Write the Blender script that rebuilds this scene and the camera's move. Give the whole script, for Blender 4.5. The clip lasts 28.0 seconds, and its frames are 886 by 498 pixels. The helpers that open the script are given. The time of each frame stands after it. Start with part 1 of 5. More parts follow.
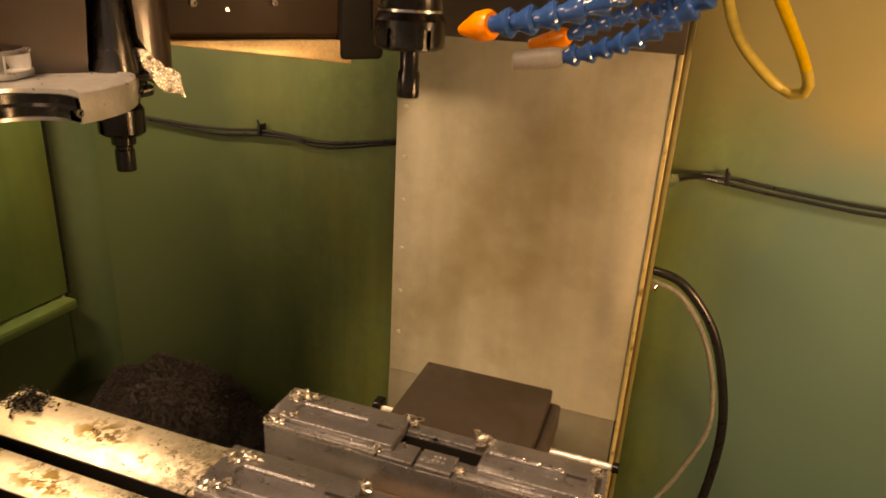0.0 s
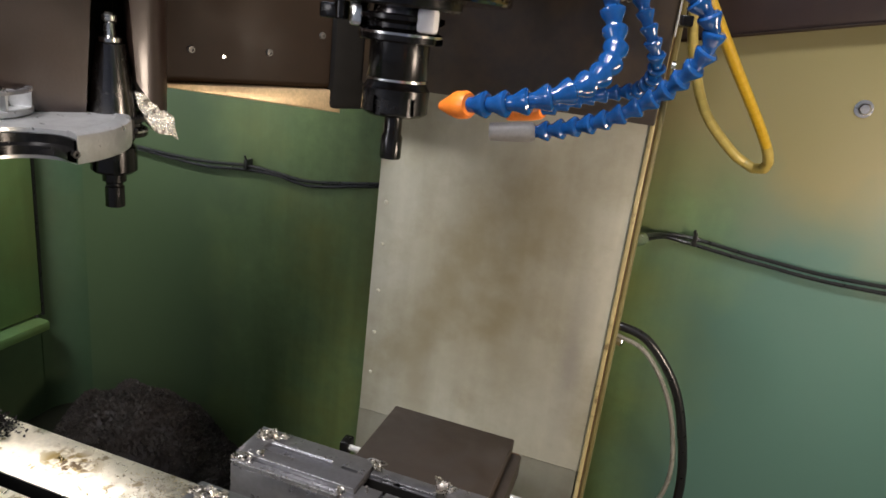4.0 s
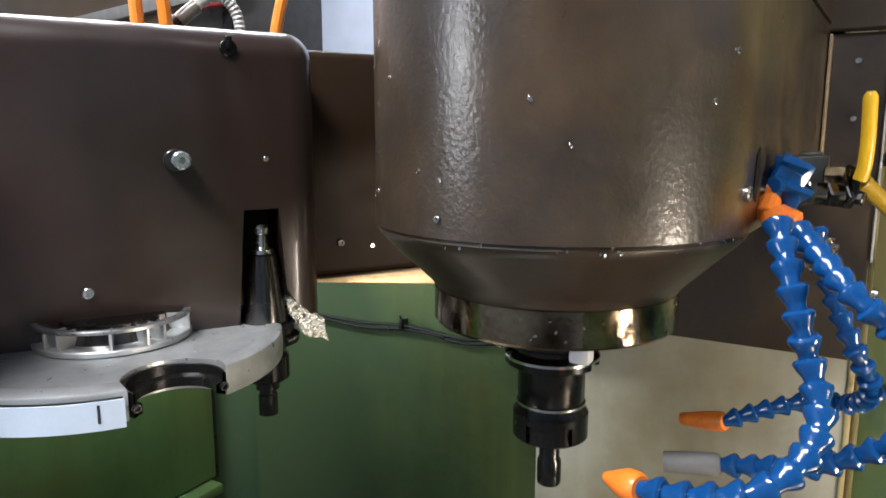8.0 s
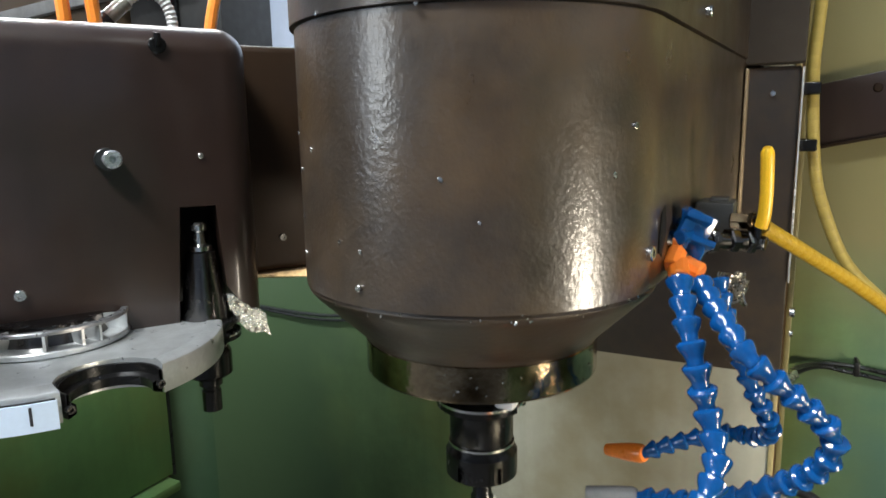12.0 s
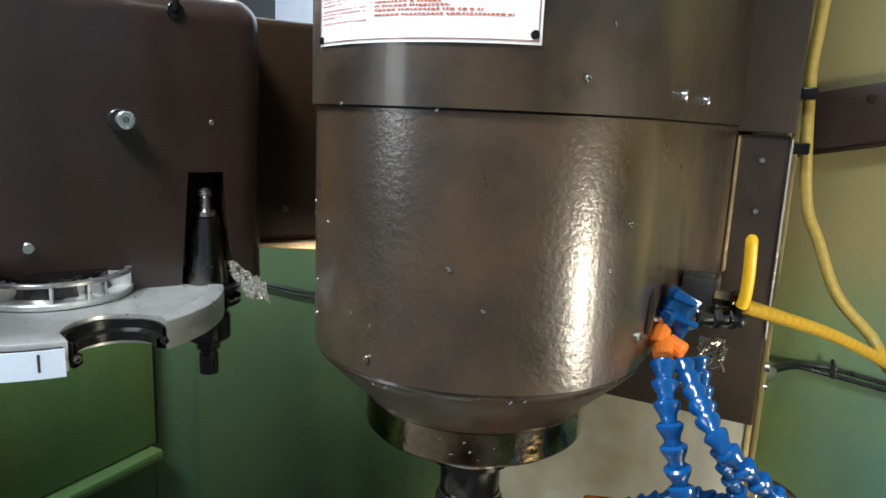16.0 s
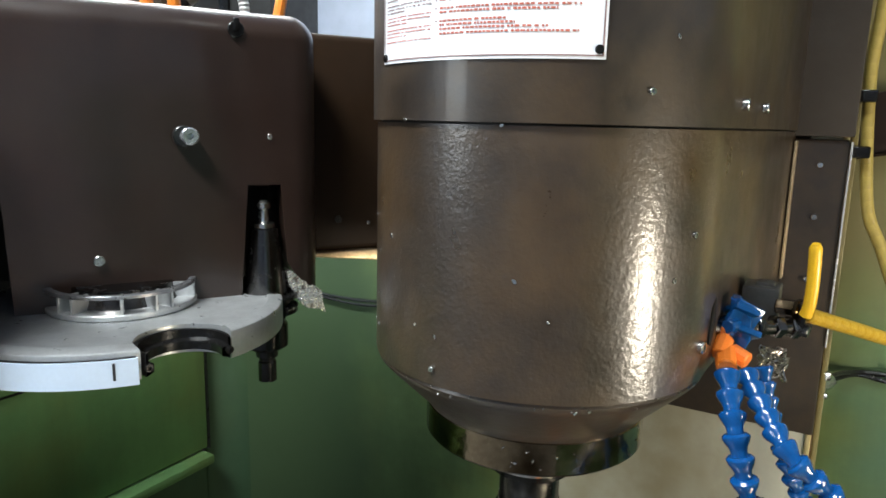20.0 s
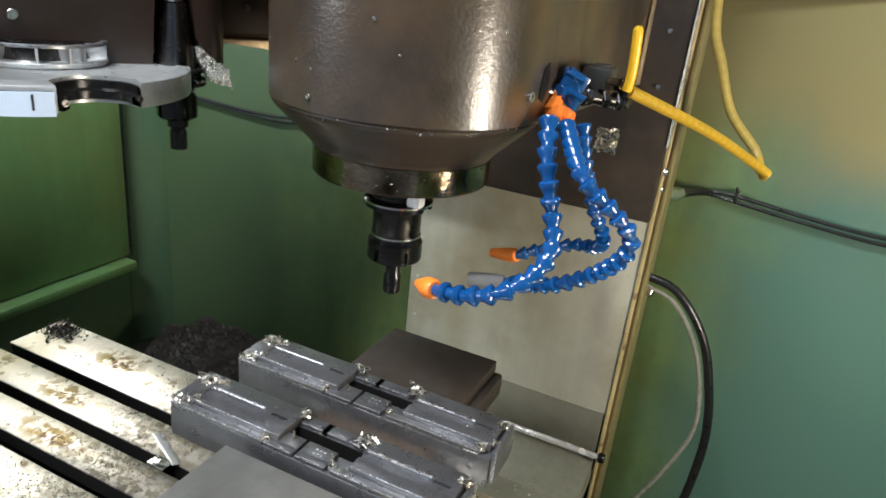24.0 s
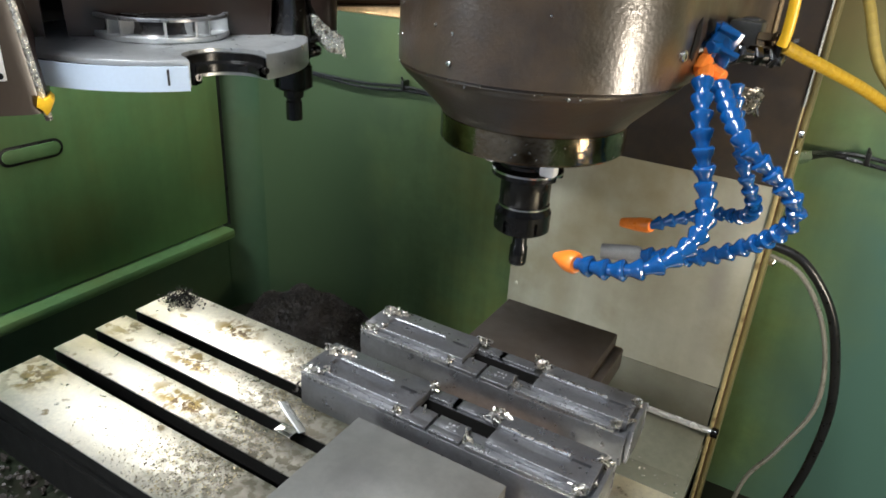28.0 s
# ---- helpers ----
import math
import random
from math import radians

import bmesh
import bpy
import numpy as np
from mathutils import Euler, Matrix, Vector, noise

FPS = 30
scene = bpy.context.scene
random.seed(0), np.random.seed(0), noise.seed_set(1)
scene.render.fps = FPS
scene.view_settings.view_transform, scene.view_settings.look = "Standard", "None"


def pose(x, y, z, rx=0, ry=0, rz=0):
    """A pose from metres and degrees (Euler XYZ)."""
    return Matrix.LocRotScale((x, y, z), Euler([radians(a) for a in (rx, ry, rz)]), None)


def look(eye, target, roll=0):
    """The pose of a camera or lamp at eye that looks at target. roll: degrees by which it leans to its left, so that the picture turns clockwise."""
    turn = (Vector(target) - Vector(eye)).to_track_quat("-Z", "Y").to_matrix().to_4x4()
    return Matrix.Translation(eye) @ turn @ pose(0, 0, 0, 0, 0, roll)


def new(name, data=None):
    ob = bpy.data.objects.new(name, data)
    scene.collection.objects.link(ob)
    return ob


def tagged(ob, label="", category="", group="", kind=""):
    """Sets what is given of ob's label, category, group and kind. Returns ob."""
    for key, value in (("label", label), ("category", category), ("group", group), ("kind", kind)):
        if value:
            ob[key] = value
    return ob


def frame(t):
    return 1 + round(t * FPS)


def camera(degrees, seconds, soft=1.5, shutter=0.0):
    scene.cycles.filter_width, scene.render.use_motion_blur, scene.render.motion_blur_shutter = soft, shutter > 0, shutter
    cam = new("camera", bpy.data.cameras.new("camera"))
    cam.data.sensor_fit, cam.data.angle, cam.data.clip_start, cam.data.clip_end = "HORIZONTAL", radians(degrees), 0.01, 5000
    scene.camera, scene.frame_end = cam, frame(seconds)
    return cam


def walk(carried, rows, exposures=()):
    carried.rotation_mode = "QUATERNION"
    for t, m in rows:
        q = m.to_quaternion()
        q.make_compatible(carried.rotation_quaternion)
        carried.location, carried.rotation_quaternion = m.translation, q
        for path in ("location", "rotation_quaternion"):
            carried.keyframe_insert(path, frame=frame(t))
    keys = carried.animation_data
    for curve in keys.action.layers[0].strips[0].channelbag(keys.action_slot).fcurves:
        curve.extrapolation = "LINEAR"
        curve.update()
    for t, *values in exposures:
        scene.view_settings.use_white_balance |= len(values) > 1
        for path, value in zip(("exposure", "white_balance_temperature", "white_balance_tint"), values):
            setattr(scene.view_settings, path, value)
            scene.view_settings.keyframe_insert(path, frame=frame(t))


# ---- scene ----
cam = camera(66.2, 28.0, soft=1.6, shutter=0.5)

# seconds; eye in metres; yaw, pitch and roll in degrees
EYE = [
    (0, 0.1921, -0.4760, 0.5370, 18.33, -21.04, 3.29),
    (0.5, 0.1935, -0.4773, 0.5495, 17.52, -19.54, 4.57),
    (1, 0.1896, -0.4843, 0.5582, 18.51, -18.63, 5.44),
    (1.5, 0.1940, -0.4884, 0.5479, 19.54, -19.10, 5.36),
    (2, 0.1947, -0.4876, 0.5547, 18.25, -19.20, 6.06),
    (2.5, 0.2015, -0.4859, 0.5543, 17.71, -18.87, 5.94),
    (3, 0.1997, -0.4939, 0.5599, 16.92, -17.89, 6.76),
    (3.5, 0.2016, -0.4959, 0.5600, 16.77, -18.03, 6.96),
    (5.5, 0.2039, -0.4945, 0.5698, 16.72, -17.07, 6.22),
    (6, 0.2135, -0.4802, 0.5707, 17.88, -16.10, 3.59),
    (6.5, 0.2269, -0.4245, 0.6343, 23.06, -8.51, -1.80),
    (7, 0.2226, -0.4282, 0.6208, 23.21, -9.10, -0.89),
    (7.5, 0.1885, -0.4158, 0.6178, 28.10, -9.12, -1.03),
    (8, 0.1653, -0.4216, 0.6195, 30.86, -9.16, -0.03),
    (8.5, 0.1660, -0.4311, 0.6181, 29.81, -9.90, 0.44),
    (9, 0.1647, -0.4354, 0.6215, 30.47, -9.72, 0.47),
    (9.5, 0.1695, -0.4346, 0.6213, 30.28, -9.17, 0.20),
    (10, 0.1754, -0.4342, 0.6225, 29.62, -9.38, 0.07),
    (10.5, 0.1926, -0.4386, 0.6265, 26.73, -8.25, 0.06),
    (11, 0.1868, -0.4195, 0.6216, 29.24, -10.14, -1.43),
    (11.5, 0.1889, -0.4167, 0.6255, 28.61, -10.25, -1.10),
    (12, 0.1916, -0.4194, 0.6240, 27.73, -10.17, -1.01),
    (12.5, 0.1900, -0.4227, 0.6244, 27.61, -10.10, -0.72),
    (14.5, 0.1883, -0.4321, 0.5939, 26.80, -13.01, -0.27),
    (15, 0.1983, -0.4313, 0.5727, 25.43, -15.93, -1.07),
    (15.5, 0.1856, -0.4311, 0.6017, 27.33, -12.11, 0.61),
    (16, 0.1902, -0.4415, 0.6151, 26.66, -10.88, 2.47),
    (16.5, 0.1998, -0.4423, 0.6124, 25.85, -10.43, -0.09),
    (17, 0.1847, -0.4450, 0.6099, 29.61, -12.04, 0.38),
    (17.5, 0.1902, -0.4446, 0.6145, 28.04, -10.71, 1.40),
    (18, 0.1740, -0.4337, 0.5973, 30.96, -13.32, -0.30),
    (18.5, 0.1807, -0.4415, 0.6070, 29.90, -12.32, 0.77),
    (19, 0.1861, -0.4492, 0.6153, 28.45, -10.87, 1.23),
    (19.5, 0.1790, -0.4511, 0.6173, 29.71, -10.54, 1.25),
    (20, 0.1794, -0.4538, 0.6194, 29.90, -10.54, 1.38),
    (20.5, 0.1875, -0.4520, 0.6189, 28.28, -10.21, 1.21),
    (21, 0.1842, -0.4425, 0.6162, 29.77, -11.23, 0.70),
    (21.5, 0.1833, -0.4466, 0.6181, 29.46, -10.71, 0.99),
    (22, 0.2029, -0.4504, 0.6033, 27.54, -12.18, -0.85),
    (22.5, 0.2575, -0.4792, 0.5639, 19.77, -19.58, 2.22),
    (24.5, 0.2814, -0.5363, 0.5650, 24.17, -22.29, 6.89),
    (25, 0.2813, -0.5320, 0.5611, 25.34, -23.08, 5.21),
    (25.5, 0.2819, -0.5378, 0.5647, 25.35, -22.34, 6.03),
    (26, 0.2756, -0.5421, 0.5625, 25.36, -22.48, 7.00),
    (26.5, 0.2474, -0.5453, 0.5621, 26.02, -22.27, 6.57),
    (27, 0.2117, -0.5473, 0.5581, 30.78, -24.58, 4.61),
    (27.5, 0.2157, -0.5430, 0.5534, 29.96, -25.94, 3.66),
    (28, 0.2245, -0.5413, 0.5592, 29.49, -25.11, 3.60),
]

# the head's height above its working place
LIFT = [(0, 0.1818), (0.5, 0.1818), (1, 0.1818), (1.5, 0.1818), (2, 0.1818), (2.5, 0.1818), (3, 0.1818), (3.5, 0.1818), (5.5, 0.1818), (6, 0.1818), (6.5, 0.1779), (7, 0.1607), (7.5, 0.1305), (8, 0.1037), (8.5, 0.0756), (9, 0.0472), (9.5, 0.0176), (10, -0.0110), (10.5, -0.0173), (11, 0.0050), (11.5, 0.0338), (12, 0.0628), (12.5, 0.0914), (13.1, 0.1235), (13.45, 0.1300), (13.8, 0.1125), (14.5, 0.0737), (15, 0.0458), (15.5, 0.0159), (16, -0.0014), (16.5, -0.0018), (17, -0.0018), (17.5, -0.0018), (18, -0.0018), (18.5, -0.0018), (19, -0.0018), (19.5, -0.0018), (20, -0.0018), (20.5, -0.0018), (21, -0.0018), (21.5, -0.0018), (22, -0.0018), (22.5, -0.0018), (24.5, 0.0000), (25, 0.0000), (25.5, 0.0000), (26, 0.0000), (26.5, 0.0000), (27, 0.0000), (27.5, 0.0000), (28, 0.0000)]
# the table's shift along x
SLIDE = [(0, 0.0413), (0.5, 0.0115), (1, -0.0178), (1.5, -0.0468), (1.9, -0.0675), (2, -0.0678), (2.1, -0.0660), (2.5, -0.0450), (3, -0.0162), (3.5, 0.0125), (4.5, 0.0695), (5.35, 0.1180), (5.5, 0.1225), (6, 0.1230), (15, 0.1230), (16.5, 0.1230), (20, 0.0), (28, 0.0)]
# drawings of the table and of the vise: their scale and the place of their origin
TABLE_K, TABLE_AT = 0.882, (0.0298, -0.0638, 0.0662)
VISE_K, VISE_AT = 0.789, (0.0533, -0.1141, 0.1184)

# seconds, stops, kelvin, tint
EXPO = [(0, -0.12, 34000, 38), (0.5, -0.10, 16500, 28), (1, -0.09, 11300, 25), (1.6, -0.11, 8900, 22), (2.2, -0.11, 7600, 20), (3, -0.11, 7100, 19), (3.5, -0.10, 7000, 19), (6, -0.03, 6900, 19), (7.2, 0.0, 6700, 18), (8.5, 0.04, 6600, 11), (12, 0.05, 6500, 8), (15, 0.10, 6500, 7), (22.5, 0.12, 6500, 7), (24.5, 0.20, 6500, 11), (28, 0.14, 6500, 10)]
walk(cam, [(t, pose(x, y, z, 90 + p, 0, w) @ pose(0, 0, 0, 0, 0, r)) for t, x, y, z, w, p, r in EYE],
     exposures=EXPO)

# ---- light and world ----
world = bpy.data.worlds.new("shop_air")
scene.world = world
world.use_nodes = True
world.node_tree.nodes["Background"].inputs[0].default_value = (0.50, 0.56, 0.62, 1)
world.node_tree.nodes["Background"].inputs[1].default_value = 0.05


def area_lamp(name, eye, target, sx, sy, watts, colour):
    d = bpy.data.lights.new(name, "AREA")
    d.shape, d.size, d.size_y, d.energy, d.color = "RECTANGLE", sx, sy, watts, colour
    ob = new(name, d)
    ob.matrix_world = look(eye, target)
    return ob


area_lamp("work_lamp_light", (0.90, -0.06, 0.315), (0.0, 0.05, 0.33), 0.16, 0.22, 6.3, (1.0, 0.88, 0.72))
area_lamp("window_light", (-3.40, 1.45, 2.15), (-0.5, 0.0, 0.0), 2.0, 1.35, 62.0, (1.0, 0.98, 0.93))
area_lamp("tube_light", (-0.40, -1.25, 2.40), (-0.25, 0.1, 0.2), 1.3, 0.35, 104.0, (0.92, 0.97, 1.0))
area_lamp("far_window_light", (-2.75, -3.88, 1.25), (-2.75, 0.5, 1.25), 1.3, 1.3, 30.0, (0.86, 0.94, 1.0))
# Added fill that brightens the north wall; its source is made up.
area_lamp("wall_fill_light", (-0.9, 2.35, 2.6), (-0.9, 3.2, 1.3), 1.3, 0.35, 60.0, (0.88, 0.94, 1.0))
area_lamp("tube_light_far", (-1.55, 0.95, 2.35), (-0.45, 0.0, 0.0), 1.3, 0.35, 34.0, (0.90, 0.96, 1.0))


# ---- materials ----
def mat(name, colour, rough=0.5, metal=0.0, vary=0.15, scale=12.0, bump=0.0, bump_scale=250.0, coat=0.0,
        stain=None, stain_amount=0.0, stain_scale=3.0, rough_vary=0.1, glow=0.0, piece=0.0, edge=(0.45, 0.72), streak=0.0, wave=0.0):
    """A painted, metal or plastic surface: colour varied at two scales, stains, worn gloss and fine relief."""
    m = bpy.data.materials.new(name)
    m.use_nodes = True
    nt = m.node_tree
    b = nt.nodes["Principled BSDF"]
    b.inputs["Metallic"].default_value = metal
    b.inputs["Coat Weight"].default_value = coat
    b.inputs["Coat Roughness"].default_value = 0.12
    geo = nt.nodes.new("ShaderNodeTexCoord")

    def noise_node(sc, detail=6.0):
        n = nt.nodes.new("ShaderNodeTexNoise")
        n.inputs["Scale"].default_value = sc
        n.inputs["Detail"].default_value = detail
        n.inputs["Roughness"].default_value = 0.6
        nt.links.new(geo.outputs["Object"], n.inputs["Vector"])
        return n

    def ramp(src, lo, hi, a, c):
        r = nt.nodes.new("ShaderNodeMapRange")
        r.inputs["From Min"].default_value, r.inputs["From Max"].default_value = lo, hi
        r.inputs["To Min"].default_value, r.inputs["To Max"].default_value = a, c
        nt.links.new(src, r.inputs["Value"])
        return r.outputs["Result"]

    def mix(fac, a, c, kind="MIX"):
        x = nt.nodes.new("ShaderNodeMix")
        x.data_type, x.blend_type = "RGBA", kind
        if isinstance(fac, float):
            x.inputs[0].default_value = fac
        else:
            nt.links.new(fac, x.inputs[0])
        for sock, v in ((x.inputs[6], a), (x.inputs[7], c)):
            if isinstance(v, tuple):
                sock.default_value = (*v, 1)
            else:
                nt.links.new(v, sock)
        return x.outputs[2]

    big, fine = noise_node(scale * 0.25), noise_node(scale * 6)
    lo = tuple(c * (1 - vary) for c in colour)
    hi = tuple(min(c * (1 + vary), 1) for c in colour)
    col = mix(ramp(big.outputs["Fac"], 0.3, 0.7, 0, 1), lo, hi)
    grain = ramp(fine.outputs["Fac"], 0.25, 0.75, 1 - vary * 0.6, 1 + vary * 0.6)
    g = nt.nodes.new("ShaderNodeVectorMath")
    g.operation = "SCALE"
    nt.links.new(col, g.inputs[0])
    nt.links.new(grain, g.inputs["Scale"])
    col = g.outputs["Vector"]
    if stain:
        st = noise_node(stain_scale, 8.0)
        col = mix(ramp(st.outputs["Fac"], edge[0], edge[1], 0, stain_amount), col, stain)
    if streak:
        mp = nt.nodes.new("ShaderNodeMapping")
        mp.inputs["Scale"].default_value = (26, 26, 2.2)
        nt.links.new(geo.outputs["Object"], mp.inputs["Vector"])
        sn = nt.nodes.new("ShaderNodeTexNoise")
        sn.inputs["Scale"].default_value, sn.inputs["Detail"].default_value = 1.0, 7.0
        nt.links.new(mp.outputs["Vector"], sn.inputs["Vector"])
        g3 = nt.nodes.new("ShaderNodeVectorMath")
        g3.operation = "SCALE"
        nt.links.new(col, g3.inputs[0])
        nt.links.new(ramp(sn.outputs["Fac"], 0.3, 0.7, 1 - streak, 1 + streak), g3.inputs["Scale"])
        col = g3.outputs["Vector"]
    if piece:
        oi = nt.nodes.new("ShaderNodeObjectInfo")
        g2 = nt.nodes.new("ShaderNodeVectorMath")
        g2.operation = "SCALE"
        nt.links.new(col, g2.inputs[0])
        nt.links.new(ramp(oi.outputs["Random"], 0, 1, 1 - piece, 1 + piece), g2.inputs["Scale"])
        col = g2.outputs["Vector"]
    nt.links.new(col, b.inputs["Base Color"])
    rn = noise_node(scale * 1.5)
    nt.links.new(ramp(rn.outputs["Fac"], 0.25, 0.75, max(rough - rough_vary, 0.02), min(rough + rough_vary, 1)), b.inputs["Roughness"])
    if bump:
        bn = noise_node(bump_scale, 3.0)
        bp = nt.nodes.new("ShaderNodeBump")
        bp.inputs["Strength"].default_value = bump
        bp.inputs["Distance"].default_value = 0.002
        nt.links.new(bn.outputs["Fac"], bp.inputs["Height"])
        nt.links.new(bp.outputs["Normal"], b.inputs["Normal"])
        if wave:
            wn = noise_node(26.0, 4.0)
            wp = nt.nodes.new("ShaderNodeBump")
            wp.inputs["Strength"].default_value = wave
            wp.inputs["Distance"].default_value = 0.006
            nt.links.new(wn.outputs["Fac"], wp.inputs["Height"])
            nt.links.new(wp.outputs["Normal"], bp.inputs["Normal"])
    if glow:
        b.inputs["Emission Color"].default_value = (*colour, 1)
        b.inputs["Emission Strength"].default_value = glow
    return m


# Darker than the other green walls: the corner's shade is in this colour.
GREEN_SHADED = mat("shaded_green_wall_paint", (0.044, 0.086, 0.044), 0.45, vary=0.18, scale=7, bump=0.08, bump_scale=160, stain=(0.06, 0.085, 0.035), stain_amount=0.75, stain_scale=2.2)
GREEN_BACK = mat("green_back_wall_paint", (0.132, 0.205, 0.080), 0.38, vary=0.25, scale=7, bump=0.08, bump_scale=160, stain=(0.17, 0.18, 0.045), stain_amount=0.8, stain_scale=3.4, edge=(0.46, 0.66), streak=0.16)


def wall_zones(m, colour):
    """Ragged zones of wall colour: yellow high, teal at the right, corner shade painted at the left."""
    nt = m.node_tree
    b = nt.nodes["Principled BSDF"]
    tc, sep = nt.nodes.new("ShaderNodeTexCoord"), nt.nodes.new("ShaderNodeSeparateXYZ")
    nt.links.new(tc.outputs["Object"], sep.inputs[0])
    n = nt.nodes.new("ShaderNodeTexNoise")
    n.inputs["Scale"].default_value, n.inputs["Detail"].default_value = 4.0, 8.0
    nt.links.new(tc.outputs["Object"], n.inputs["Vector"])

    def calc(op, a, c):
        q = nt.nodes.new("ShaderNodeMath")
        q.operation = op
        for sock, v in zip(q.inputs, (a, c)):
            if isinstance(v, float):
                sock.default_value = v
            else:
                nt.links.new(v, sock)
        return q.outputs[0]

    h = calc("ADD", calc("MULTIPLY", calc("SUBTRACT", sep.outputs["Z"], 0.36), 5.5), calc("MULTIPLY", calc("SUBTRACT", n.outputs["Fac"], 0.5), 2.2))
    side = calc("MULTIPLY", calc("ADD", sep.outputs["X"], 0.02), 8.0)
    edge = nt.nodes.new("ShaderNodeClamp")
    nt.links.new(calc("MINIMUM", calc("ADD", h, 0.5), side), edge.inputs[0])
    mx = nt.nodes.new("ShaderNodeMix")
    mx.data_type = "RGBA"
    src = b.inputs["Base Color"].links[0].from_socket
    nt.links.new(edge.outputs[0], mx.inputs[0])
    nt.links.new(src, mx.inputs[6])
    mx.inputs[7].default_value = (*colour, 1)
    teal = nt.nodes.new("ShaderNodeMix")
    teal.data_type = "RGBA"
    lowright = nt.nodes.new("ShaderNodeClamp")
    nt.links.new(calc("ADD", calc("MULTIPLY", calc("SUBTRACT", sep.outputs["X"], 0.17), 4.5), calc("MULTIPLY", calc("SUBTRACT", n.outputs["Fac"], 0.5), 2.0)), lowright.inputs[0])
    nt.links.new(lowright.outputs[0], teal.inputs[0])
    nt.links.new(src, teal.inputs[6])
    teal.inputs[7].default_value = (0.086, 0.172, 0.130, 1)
    # Corner shade painted in: the wall darkens away from the column's left side.
    corner_shade = nt.nodes.new("ShaderNodeMix")
    corner_shade.data_type = "RGBA"
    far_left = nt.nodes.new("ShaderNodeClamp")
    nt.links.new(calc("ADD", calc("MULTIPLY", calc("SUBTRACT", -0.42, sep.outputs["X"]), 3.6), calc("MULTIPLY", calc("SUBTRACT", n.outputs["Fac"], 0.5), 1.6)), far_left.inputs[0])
    nt.links.new(far_left.outputs[0], corner_shade.inputs[0])
    nt.links.new(teal.outputs[2], corner_shade.inputs[6])
    corner_shade.inputs[7].default_value = (0.058, 0.094, 0.045, 1)
    nt.links.new(corner_shade.outputs[2], mx.inputs[6])
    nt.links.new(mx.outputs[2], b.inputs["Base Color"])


wall_zones(GREEN_BACK, (0.235, 0.205, 0.090))
BRONZE = mat("bronze_edge_and_reflection", (0.60, 0.45, 0.27), 0.34, 0.6, vary=0.3, scale=40, bump=0.1, bump_scale=300)
TAPER = mat("dark_ground_taper", (0.105, 0.10, 0.098), 0.24, 1.0, vary=0.2, scale=40)
WAY = mat("way_cover_steel", (0.235, 0.238, 0.185), 0.42, 0.2, vary=0.2, scale=15, bump=0.05, bump_scale=300)
BROWN_ARM = mat("brown_arm_paint", (0.021, 0.0105, 0.0045), 0.5, vary=0.2, scale=12, bump=0.05, bump_scale=300)
BRIGHT_EDGE = mat("bare_edge_and_highlight", (0.95, 0.85, 0.68), 0.26, 0.75, vary=0.4, scale=120, bump=0.9, bump_scale=420, stain=(0.07, 0.04, 0.025), stain_amount=0.8, stain_scale=110, edge=(0.57, 0.62))
# Black for cast iron, and for shade painted into slots and pockets.
CAST_AND_SHADE = mat("black_cast_and_shade", (0.0055, 0.005, 0.0045), 0.75, 0.0, vary=0.3, scale=25, bump=0.1, bump_scale=200)
PAN = mat("oily_pan_paint", (0.014, 0.018, 0.011), 0.4, vary=0.4, scale=9, stain=(0.02, 0.016, 0.012), stain_amount=0.9, stain_scale=6)
CHROME = mat("polished_rod", (0.80, 0.80, 0.78), 0.25, 0.5, vary=0.05, scale=40)
GREEN_LEFT = mat("green_door_paint", (0.100, 0.202, 0.074), 0.55, vary=0.15, scale=6, bump=0.08, bump_scale=160, stain=(0.13, 0.15, 0.04), stain_amount=0.7, stain_scale=4, streak=0.1)
BEIGE = mat("beige_cover_paint", (0.405, 0.400, 0.325), 0.38, vary=0.10, scale=9, bump=0.05, bump_scale=200, stain=(0.22, 0.185, 0.10), stain_amount=0.75, stain_scale=6.0, edge=(0.48, 0.74), streak=0.11)


